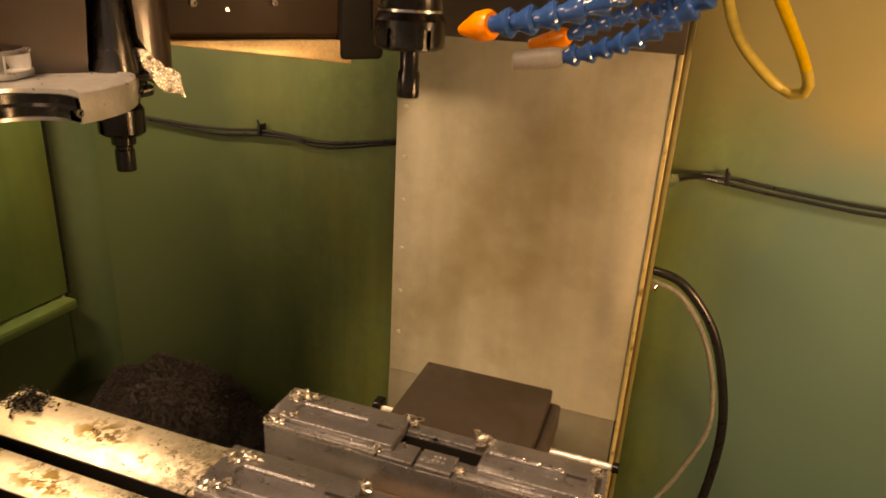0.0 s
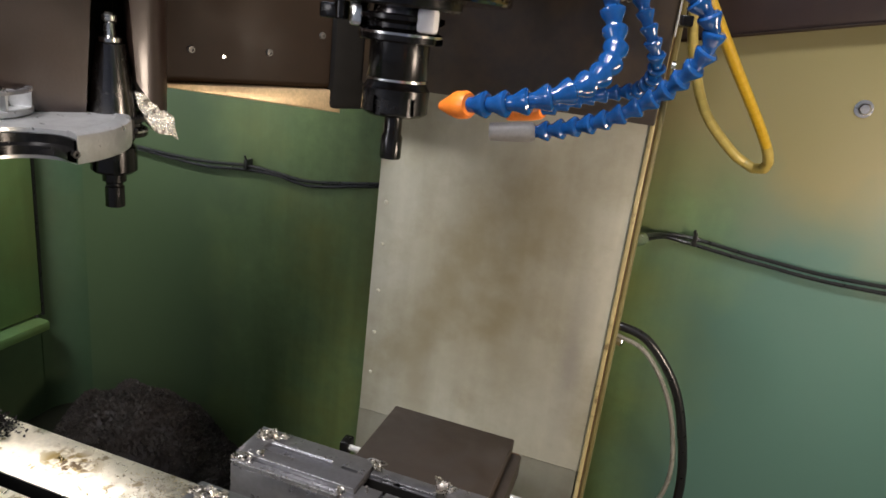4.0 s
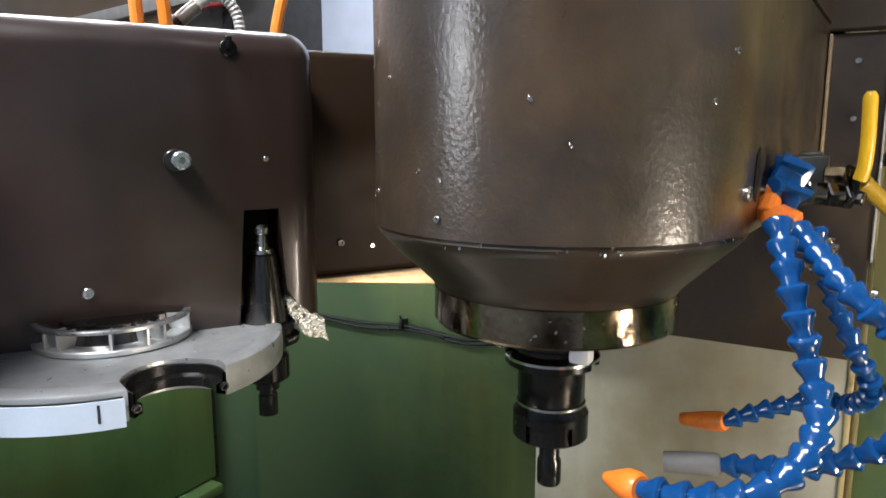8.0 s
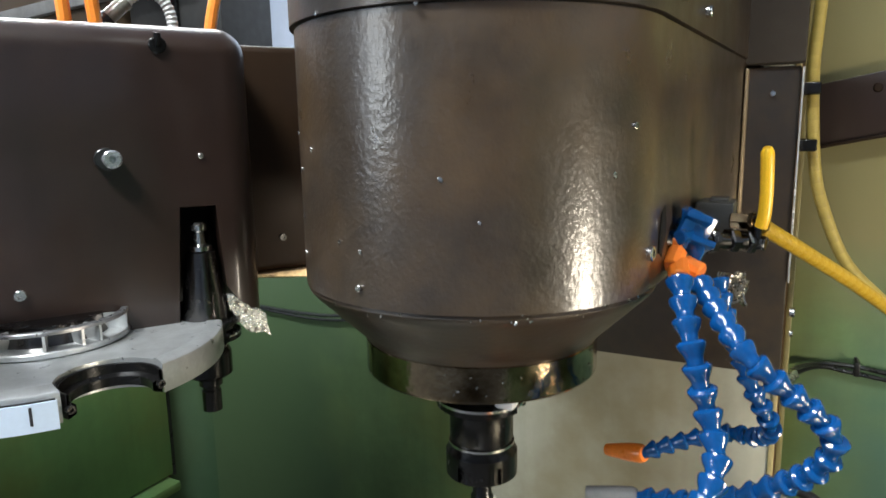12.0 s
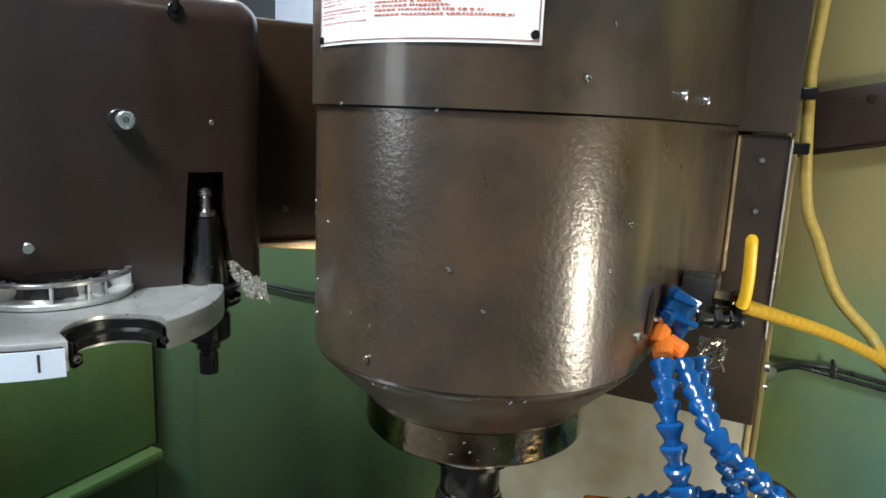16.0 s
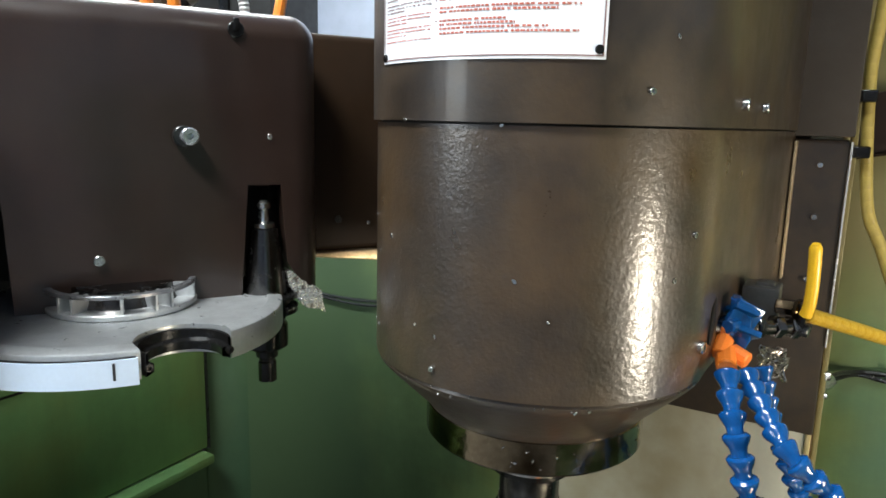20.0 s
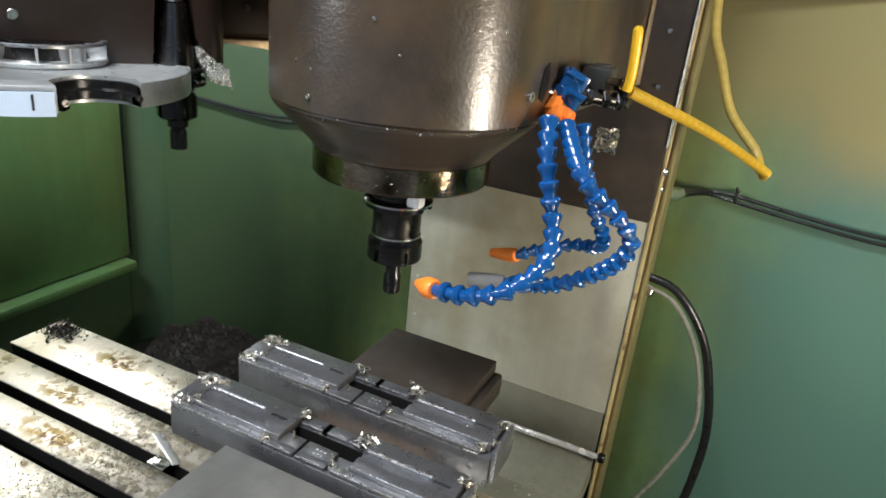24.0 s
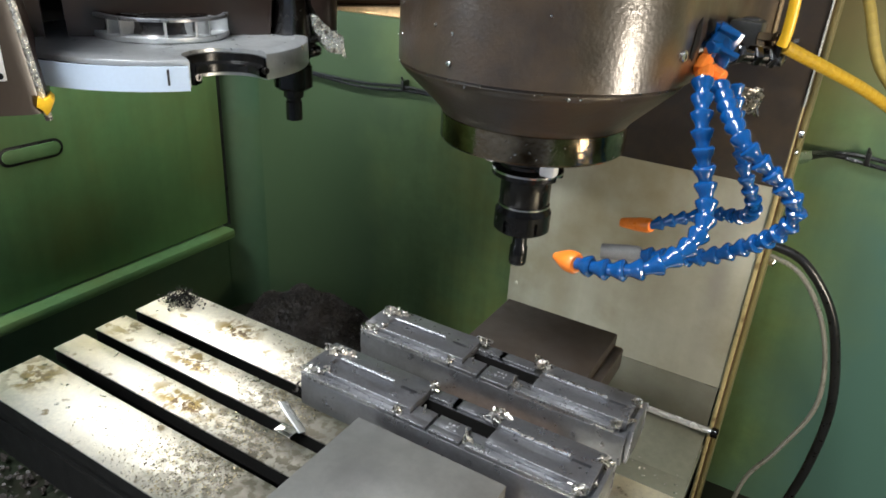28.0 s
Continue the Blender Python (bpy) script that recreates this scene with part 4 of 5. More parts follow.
        part("insert", box(0.001, 0.0085, -0.0045, -0.0015, z0 - 0.0005, z0 + 0.011, 0.0006), BLACK_STEEL, h)
    else:
        t = part("cutter", lathe([(0, z0), (tool_r, z0), (tool_r + 0.0006, z0 + 0.002), (tool_r + 0.0006, z0 + 0.017), (tool_r - 0.0008, z0 + 0.020), (tool_r - 0.0008, z1), (0, z1)], 24), BLACK_STEEL, h, "dark coated end mill")
        cut(t, *[moved(box(0.0015, 0.03, 0.0, 0.012, z0 - 0.01, z0 + 0.014), pose(0, 0, 0, 0, 0, 120 * k + 30) @ pose(0, 0, 0, 0, 12, 0)) for k in range(3)])
    return h


holder("tool_holder", "steel taper tool holder with short cutter standing in the carousel", (-0.307, 0.035), 0.4465, 0.0215, (0.388, 0.419), 0.0185, 0.0092, (0.354, 0.393), True)
spindle_tool = holder("spindle_tool_holder", "black collet holder with end mill clamped in the spindle", (0, 0), 0.3855, 0.0258, (0.311, 0.337), 0.0228, 0.0078, (0.2775, 0.312), False)


# ---- the spindle head ----
head = thing("milling_unit", "dark brown painted spindle housing with steel nose ring and safety sign", "milling machine")


def head_plan(r, back, wide, grow=0.0):
    pts = [((r + grow) * math.cos(radians(a)), (r + grow) * math.sin(radians(a))) for a in range(180, 361, 4)]
    return pts + [(r + (wide - r) * 0.35 + grow, 0.12), (wide + grow, back), (-wide - grow, back), (-r - (wide - r) * 0.35 - grow, 0.12)]


lc = prism(head_plan(0.1178, 0.335, 0.138), 0.460, 0.6206)
bmesh.ops.bevel(lc, geom=[e for e in lc.edges if max(e.verts[0].co.z, e.verts[1].co.z) < 0.461], offset=0.0035, segments=4, affect="EDGES")
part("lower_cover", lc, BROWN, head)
uc = prism(head_plan(0.1205, 0.335, 0.1395), 0.6220, 1.15)
part("upper_cover", uc, BROWN_SHADED, head, "smooth brown upper cover")
part("seam", prism(head_plan(0.1150, 0.33, 0.134), 0.616, 0.624), DARK, head, "dark joint between the covers")
part("cone", lathe([(0, 0.463), (0.1160, 0.463), (0.1168, 0.4610), (0.1160, 0.4588), (0.1125, 0.4550), (0.0850, 0.4285), (0.0812, 0.4245), (0.0795, 0.4215), (0, 0.4215)], 96), BROWN_SHADED, head, "brown cone above the nose")
part("nose_ring", lathe([(0, 0.4225), (0.0785, 0.4225), (0.0800, 0.4208), (0.0800, 0.3998), (0.0785, 0.398), (0.055, 0.3975), (0.0, 0.3975)], 96), RING_STEEL, head, "oily steel nose ring with painted reflections")
part("spindle_nose", lathe([(0, 0.398), (0.044, 0.398), (0.044, 0.392), (0.042, 0.3905), (0.0, 0.3905)], 64), BLACK_STEEL, head, "dark spindle nose")
part("drive_key", box(0.020, 0.034, -0.0245, -0.012, 0.3745, 0.3915, 0.003), WHITE, head, "white-capped drive key")
part("drive_key", box(-0.037, -0.026, -0.016, 0.002, 0.374, 0.3915, 0.003), STEEL, head, "bright drive key")
part("jet_nozzle", join(moved(cyl(0.007, 0, 0.02, 12), pose(-0.060, 0.02, 0.377)), moved(box(-0.018, 0.0, -0.006, 0.006, 0, 0.012, 0.002), pose(-0.060, 0.02, 0.377))), BLACK_STEEL, head, "dark air jet beside the nose")
hb = part("cover_bolt", moved(cap_screw(0.0058, 0.006), pose(0, 0, 0, 0, 90, 0)), STEEL, head)
hb.location = (0.1152, -0.018, 0.4865)
hb.rotation_euler[2] = radians(-9)
hb.scale = (0.75, 0.75, 0.75)
for a, r, z in ((-100, 0.1178, 0.474), (-42, 0.1205, 0.640), (-20, 0.1178, 0.56)):
    again("cover_bolt", hb, head, pose(r * math.cos(radians(a)) * 0.998, r * math.sin(radians(a)) * 0.998, z, 0, 0, a) @ Matrix.Diagonal((0.35, 0.35, 0.35, 1)))
again("cover_bolt", hb, head, pose(0.1925, 0.338, 0.347) @ Matrix.Diagonal((0.6, 0.6, 0.6, 1)))
again("cover_bolt", hb, head, pose(0.1915, 0.338, 0.369) @ Matrix.Diagonal((0.9, 0.9, 0.9, 1)))
for y, z in ((0.026, 0.637), (0.105, 0.637)):
    again("cover_bolt", hb, head, pose(0.1205 + 0.02 * y / 0.12 * 0.35, y, z) @ Matrix.Diagonal((0.7, 0.7, 0.7, 1)))
part("saddle_plate", box(-0.187, 0.187, 0.336, 0.352, 0.300, 0.6135, 0.002), BROWN_SHADED, head, "brown saddle plate behind the head")
part("saddle_cover", box(-0.190, 0.190, 0.328, 0.356, 0.6165, 1.15, 0.002), BROWN_DULL, head)
part("saddle_block", box(-0.15, 0.15, 0.352, 0.398, 0.32, 1.15), BROWN_DULL, head)
part("cover_edge", box(0.1380, 0.1410, 0.320, 0.3355, 0.470, 0.612, 0.001), BRONZE, head, "bare bright edge")
part("saddle_edge", box(0.1876, 0.1896, 0.3335, 0.3535, 0.40, 0.612, 0.0008), CHROME, head, "bare bright edge")
for z in (0.588, 0.535, 0.47):
    again("cover_bolt", hb, head, Matrix.Translation((0.163, 0.336, z)) @ pose(0, 0, 0, 0, 0, -90) @ Matrix.Diagonal((0.5, 0.5, 0.5, 1)))

patch_shape = prism([(0.0125 * math.cos(radians(a)) * (1 + 0.18 * math.sin(3 * radians(a) + 1)), 0.021 * math.sin(radians(a)) * (1 + 0.12 * math.sin(5 * radians(a)))) for a in range(0, 360, 15)], 0, 0.0012, 0.0004)
gk = part("port_gasket", patch_shape, CAST_AND_SHADE, head, "thin black patch round the coolant port")
gk.matrix_local = Matrix(((0.0, 0.0, 1.0, 0.1179), (0.70, 0.25, 0.0, 0.012), (-0.25, 0.70, 0.0, 0.495), (0, 0, 0, 1)))

rgh = random.Random(11)
for k in range(30):
    a, z = rgh.uniform(-175, -5), rgh.uniform(0.475, 0.80)
    r = 0.1178 if z < 0.619 else 0.1205
    again("stuck_chip", hb, head, pose(r * math.cos(radians(a)), r * math.sin(radians(a)), z, rgh.uniform(0, 90), 0, a) @ Matrix.Diagonal((0.12, rgh.uniform(0.12, 0.25), rgh.uniform(0.12, 0.35), 1)))
for k in range(36):
    a = rgh.uniform(-178, -2)
    low = k % 3 == 0
    r, z = (0.0803, rgh.uniform(0.400, 0.4205)) if low else (0.1165, 0.4605 + rgh.uniform(-0.002, 0.003))
    again("stuck_chip", hb, head, pose(r * math.cos(radians(a)), r * math.sin(radians(a)), z, rgh.uniform(0, 90), rgh.uniform(-40, 40), a) @ Matrix.Diagonal((0.10, rgh.uniform(0.08, 0.24), rgh.uniform(0.05, 0.13), 1)))
sign = part("safety_sign", curved_bar(0.1207, -124.2, -55.0, 0.6550, 0.727, 0.0008, 30), WHITE, head, "white safety sign with red and dark lines of print")
for a, z in ((-122.6, 0.6585), (-56.8, 0.660), (-122.6, 0.7205), (-56.8, 0.7215)):
    part("sign_screw", moved(cyl(0.0024, 0, 0.0016, 12, 0.0004), pose(0.1212 * math.cos(radians(a)), 0.1212 * math.sin(radians(a)), z, 0, 90, a)), BLACK_STEEL, sign)
for a0, a1, z0, z1 in ((-123.5, -55.7, 0.6566, 0.6572), (-123.5, -55.7, 0.7252, 0.7258), (-123.5, -123.2, 0.6572, 0.7252), (-56.0, -55.7, 0.6572, 0.7252)):
    part("sign_border", curved_bar(0.12155, a0, a1, z0, z1, 0.0003, 30 if a1 - a0 > 5 else 2), SIGN_DARK, sign)
lettering("SAFETY RULES", 0.0052, 0.1219, -90, 0.7212, SIGN_RED, sign, "sign_title", 0.0004)
lettering("OPERATING MACHINE", 0.0030, 0.1219, -88, 0.7157, SIGN_RED, sign, "sign_title", 0.0004)
rng = random.Random(4)


def print_line(a0, a1, z, half, wide, gap, ink):
    """One line of unreadable print: short bars in a row, the row being one part."""
    bits, a = [], a0
    while a < a1:
        w = rng.uniform(0.6, 1.4) * wide
        bits.append(curved_bar(0.1216, a, min(a + w, a1 + 0.2), z - half * rng.uniform(0.75, 1), z + half * rng.uniform(0.75, 1), 0.0003, 2))
        a += w + gap * (2.4 if rng.random() < 0.22 else 1)
    part("print_line", join(*bits), ink, sign)


for z, ends in ((0.7045, 0.97), (0.7024, 0.96), (0.7003, 0.72), (0.6966, 1.0), (0.6930, 1.04), (0.6909, 0.88), (0.6866, 0.82), (0.6822, 0.99), (0.6801, 0.84), (0.6756, 0.5), (0.6735, 0.56), (0.6714, 0.78), (0.6690, 0.98)):
    print_line(-98.5, -98.5 + 37 * ends, z, 0.00062, 0.85, 0.32, SIGN_RED)
for z in (0.7045, 0.6966, 0.6930, 0.6866, 0.6822, 0.6756):
    part("bullet", curved_bar(0.1216, -99.9, -99.5, z - 0.0004, z + 0.0004, 0.0003, 2), SIGN_DARK, sign)
for k in range(16):
    z = 0.7010 - 0.0019 * k - 0.0011 * (k // 3)
    print_line(-121.6, -121.6 + (20 if k % 3 < 2 else 10), z, 0.00036, 0.7, 0.42, SIGN_DARK if k < 9 else SIGN_RED)

# ---- coolant manifold with its jointed hoses ----
manifold = thing("coolant_manifold", "coolant valve and blue jointed hoses with orange nozzles on the head", "coolant hose")
part("manifold_pipe", join(rod((0.112, 0.03, 0.487), (0.143, 0.072, 0.482), 0.0080), rod((0.143, 0.070, 0.4815), (0.172, 0.105, 0.478), 0.0055), rod((0.150, 0.079, 0.481), (0.155, 0.085, 0.4805), 0.0085, 6), rod((0.160, 0.091, 0.479), (0.165, 0.097, 0.4785), 0.0085, 6), rod((0.138, 0.064, 0.483), (0.142, 0.069, 0.4825), 0.0095, 8)), TAPER, manifold, "silver pipe fittings")
part("valve_body", join(box(0.126, 0.152, 0.098, 0.128, 0.4760, 0.5050, 0.002), box(0.134, 0.148, 0.105, 0.120, 0.502, 0.5075, 0.002)), VALVE, manifold, "dark grey valve body")
part("valve_stem", join(rod((0.150, 0.10, 0.4925), (0.164, 0.098, 0.4925), 0.0062, 6), rod((0.163, 0.098, 0.4925), (0.167, 0.097, 0.4925), 0.0080, 6)), RING_STEEL, manifold, "brass valve stem")
part("lever_foot", join(box(0.166, 0.171, 0.090, 0.101, 0.474, 0.4985, 0.0015), rod((0.165, 0.095, 0.478), (0.174, 0.0935, 0.4775), 0.005, 8)), BLACK_STEEL, manifold, "dark lever foot")
vh = tube([(0.1705, 0.089, 0.4905), (0.1722, 0.087, 0.4985), (0.1728, 0.084, 0.515), (0.1722, 0.081, 0.535), (0.1718, 0.0795, 0.5445)], 0.0044, 12, 0.003)
for v in vh.verts:
    if v.co.z > 0.5435:
        v.co.x, v.co.y = 0.1718 + (v.co.x - 0.1718) * 0.6, 0.0795 + (v.co.y - 0.0795) * 0.6
part("valve_handle", vh, YELLOW_GRIP, manifold, "yellow vinyl lever")
XZ = Matrix(((1, 0, 0, 0), (0, 0, 1, 0), (0, 1, 0, 0), (0, 0, 0, 1)))
blade = join(moved(prism([(0.125, 0.5065), (0.1305, 0.5055), (0.1395, 0.4930), (0.1405, 0.4790), (0.1365, 0.4690), (0.1245, 0.4835)], 0.040, 0.060, 0.002), XZ),
             moved(box(-0.0105, 0.0105, -0.0025, 0.0025, -0.013, 0.013, 0.001), pose(0.133, 0.043, 0.492, 10, 25, 35)),
             moved(box(-0.0085, 0.0085, -0.0130, 0.0130, -0.0022, 0.0022, 0.001), pose(0.132, 0.046, 0.497, -25, 20, 20)),
             moved(box(-0.0105, 0.0105, -0.0110, 0.0110, -0.0022, 0.0022, 0.001), pose(0.133, 0.046, 0.483, -25, 20, 20)),
             rod((0.131, 0.045, 0.4885), (0.126, 0.030, 0.4890), 0.0052, 8))
part("blue_block", blade, BLUE, manifold, "blue plastic splitter")
for at, to, r in (((0.122, 0.040, 0.4845), (0.121, 0.031, 0.4830), 0.0058), ((0.125, 0.033, 0.4800), (0.123, 0.021, 0.4710), 0.0062), ((0.129, 0.033, 0.4720), (0.141, 0.029, 0.4675), 0.0060), ((0.126, 0.030, 0.4730), (0.130, 0.012, 0.4660), 0.0068)):
    part("orange_tee", rod(at, to, r, 10), ORANGE, manifold, "orange plastic joint")

SEG = lathe([(0.0, 0), (0.0044, 0), (0.0050, 0.0012), (0.0050, 0.0030), (0.0056, 0.0050), (0.0074, 0.0078), (0.0084, 0.0100), (0.0085, 0.0112), (0.0068, 0.0125), (0.0, 0.0125)], 16)
seg_mesh = None


def jointed_hose(pts, size, nozzle, nozzle_len, nozzle_mat, nozzle_r):
    global seg_mesh
    c = curve_points(pts, 0.0131 * size)
    core = part("jointed_hose", tube(pts, 0.0042 * size, 8, 0.01), BLUE, manifold, "blue jointed hose")
    for a, b in zip(c, c[1:]):
        m = between(b, a) @ Matrix.Diagonal((size, size, 1.17 * size, 1))
        if seg_mesh is None:
            o = part("segment", SEG.copy(), BLUE, core)
            seg_mesh = o.data
            o.matrix_local = m
        else:
            o = new("segment", seg_mesh)
            o.parent = core
            o.matrix_local = m
    d = (Vector(nozzle) - c[-1]).normalized()
    tip = c[-1] + d * nozzle_len
    r0, r1 = nozzle_r
    part("nozzle", moved(lathe([(0, -0.002), (r0 * 0.8, -0.002), (r0, 0.001), (r0, nozzle_len * 0.35), (r1, nozzle_len), (r1 * 0.6, nozzle_len), (r1 * 0.55, nozzle_len * 0.8), (0, nozzle_len * 0.8)], 16), between(c[-1], tip)), nozzle_mat, core, "orange nozzle" if nozzle_mat is ORANGE else "grey nozzle")


jointed_hose([(0.133, -0.010, 0.470), (0.142, -0.030, 0.445), (0.150, -0.036, 0.420), (0.156, -0.036, 0.398), (0.162, -0.046, 0.380), (0.158, -0.066, 0.364), (0.140, -0.089, 0.351), (0.112, -0.093, 0.342), (0.084, -0.088, 0.337)], 0.98, (0.057, -0.072, 0.331), 0.0245, ORANGE, (0.0086, 0.0030))
jointed_hose([(0.143, 0.010, 0.464), (0.160, -0.020, 0.449), (0.176, -0.040, 0.436), (0.200, -0.036, 0.416), (0.217, -0.030, 0.397), (0.211, -0.024, 0.375), (0.188, -0.008, 0.350), (0.160, -0.004, 0.332), (0.130, 0.006, 0.320), (0.108, 0.010, 0.314)], 0.90, (0.078, 0.006, 0.310), 0.032, GREY_PLASTIC, (0.0075, 0.0068))
jointed_hose([(0.150, 0.038, 0.462), (0.160, 0.030, 0.430), (0.174, 0.021, 0.400), (0.186, 0.030, 0.372), (0.178, 0.052, 0.354), (0.158, 0.066, 0.347), (0.131, 0.060, 0.338), (0.104, 0.052, 0.326)], 0.80, (0.068, 0.068, 0.315), 0.032, ORANGE, (0.0068, 0.0046))
part("chip_nest", tube([(0.148 + 0.011 * math.cos(k * 1.9) + 0.001 * (k % 5), 0.150 + 0.012 * math.sin(k * 1.3), 0.432 + 0.012 * math.sin(k * 2.3)) for k in range(60)], 0.0007, 4, 0.004), CHIP_BRIGHT, manifold, "tangle of bright swarf")

# yellow supply hose: one length hangs from the valve, one from the column
supply_hose = thing("supply_hose", "yellow braided coolant hose looping from the column to the valve", "hose")
LINKS = 72
link = part("link", lathe([(0, -0.0098), (0.0030, -0.0096), (0.0054, -0.0080), (0.0057, -0.0066), (0.0057, 0.0066), (0.0054, 0.0080), (0.0030, 0.0096), (0, 0.0098)], 12), YELLOW, supply_hose)
old_link = part("link", lathe([(0, -0.0098), (0.0030, -0.0096), (0.0056, -0.0080), (0.0059, -0.0066), (0.0059, 0.0066), (0.0056, 0.0080), (0.0030, 0.0096), (0, 0.0098)], 12), YELLOW_OLD, supply_hose, "faded dirty hose length")
hose_links = [old_link] + [again("link", old_link, supply_hose) for _ in range(45)] + [link] + [again("link", link, supply_hose) for _ in range(LINKS - 47)]


def hose_line(z, t):
    """The hose's middle line when the head is z above its working place; it hangs lower at rest, before the head first moves."""
    k = z / 0.18
    d = (k - 0.25) * 0.088 - 0.036 * min(1.0, max(0.0, (6.3 - t) / 0.8))
    w = 0.010 * max(0.0, 1 - 4 * k)
    e = Vector((0.301, 0.345, 0.390)).lerp(Vector((0.313, 0.365, 0.455)), k)
    v = Vector((0.172, 0.100, 0.4885 + z))
    return [Vector((0.208, 0.365, 0.95)), Vector((0.199, 0.365, 0.735)), Vector((0.197, 0.365, 0.668)), Vector((0.204 + 0.4 * w, 0.365, 0.573 + d)), Vector((0.215 + w, 0.365, 0.528 + d)), Vector((0.239 + w, 0.365, 0.473 + d)), Vector((0.276 + w, 0.364, 0.434 + d)),
            e + Vector((-0.006 - 0.012 * k, 0.006, 0.006 - 0.009 * k)), e + Vector((0.001 - 0.005 * k, 0.0, -0.003 - 0.005 * k)), e + Vector((0.005, -0.008, 0.001)), e.lerp(v, 0.14) + Vector((0.003 + 0.006 * k, 0, 0.003)), e.lerp(v, 0.5) + Vector((0.002, 0, 0.006)), v]


hose_clips = thing("hose_clips", "black clips on the column's edge", "clip")
for z in (0.655, 0.600):
    part("clip", box(0.188, 0.205, 0.345, 0.40, z - 0.006, z + 0.006, 0.002), BLACK_STEEL, hose_clips)


# ---- the moving table ----
table = thing("machine_table", "ground steel machine table with T-slots, oil stains and chips", "machine table")
T0, T1 = -0.632, 0.62
RAILS = ((-0.222, -0.139), (-0.1195, -0.0735), (-0.0565, -0.0070), (0.0115, 0.097))
for y0, y1 in RAILS:
    rail = part("table_rail", box(T0, T1, y0, y1, -0.0022, 0.0, 0.0008), TABLE, table, "bright ground rail")
    # The slots' shade is painted black on the flanks below each rail.
    part("rail_side", box(T0 + 0.0006, T1 - 0.0006, y0 + 0.0006, y1 - 0.0006, -0.0222, -0.0021), CAST_AND_SHADE, rail, "black cast rail flank with the slot's shade in its colour")
# Body and ribs carry the unlit black of the table's underside.
part("table_body", box(T0 + 0.004, T1 - 0.004, -0.218, 0.093, -0.105, -0.045), CAST_AND_SHADE, table, "black table body with its unlit side in the colour")
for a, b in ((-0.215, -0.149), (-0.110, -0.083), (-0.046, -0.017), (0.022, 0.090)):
    part("table_rib", box(T0 + 0.004, T1 - 0.004, a, b, -0.045, -0.022), CAST_AND_SHADE, table, "rib between the slots, slot shade in its black")
part("saddle", box(-0.22, 0.16, -0.20, 0.08, -0.2305, -0.1052), TABLE_SIDE, table)

vise = thing("machine_vise", "steel machine vise with grey slide and brown rear jaw block", "vise")
part("bed", box(-0.128, 0.040, -0.235, 0.315, 0.0005, 0.030, 0.002), RUST, vise, "rusty oily vise bed")
part("base", box(-0.110, 0.022, -0.225, 0.300, -0.0655, 0.0, 0.004), CAST_AND_SHADE, vise, "dark cast vise base")
for sx in (-0.152, 0.0225):
    part("base_flange", box(sx, sx + 0.0415, -0.06, 0.12, -0.0655, -0.040, 0.004), CAST_AND_SHADE, vise, "flange clamped to the table")
part("slide", box(-0.150, 0.033, -0.225, -0.0585, 0.031, 0.066, 0.0015), PLATE_GREY, vise, "grey ground slide plate")
part("rear_jaw", box(-0.1449, 0.0290, 0.1425, 0.3156, 0.0305, 0.0488, 0.002), BROWN_DULL, vise, "brown oily rear jaw block")
part("rear_step", box(0.0295, 0.0429, 0.160, 0.3081, 0.0, 0.0328, 0.002), BROWN_DULL, vise, "brown step beside the rear jaw")


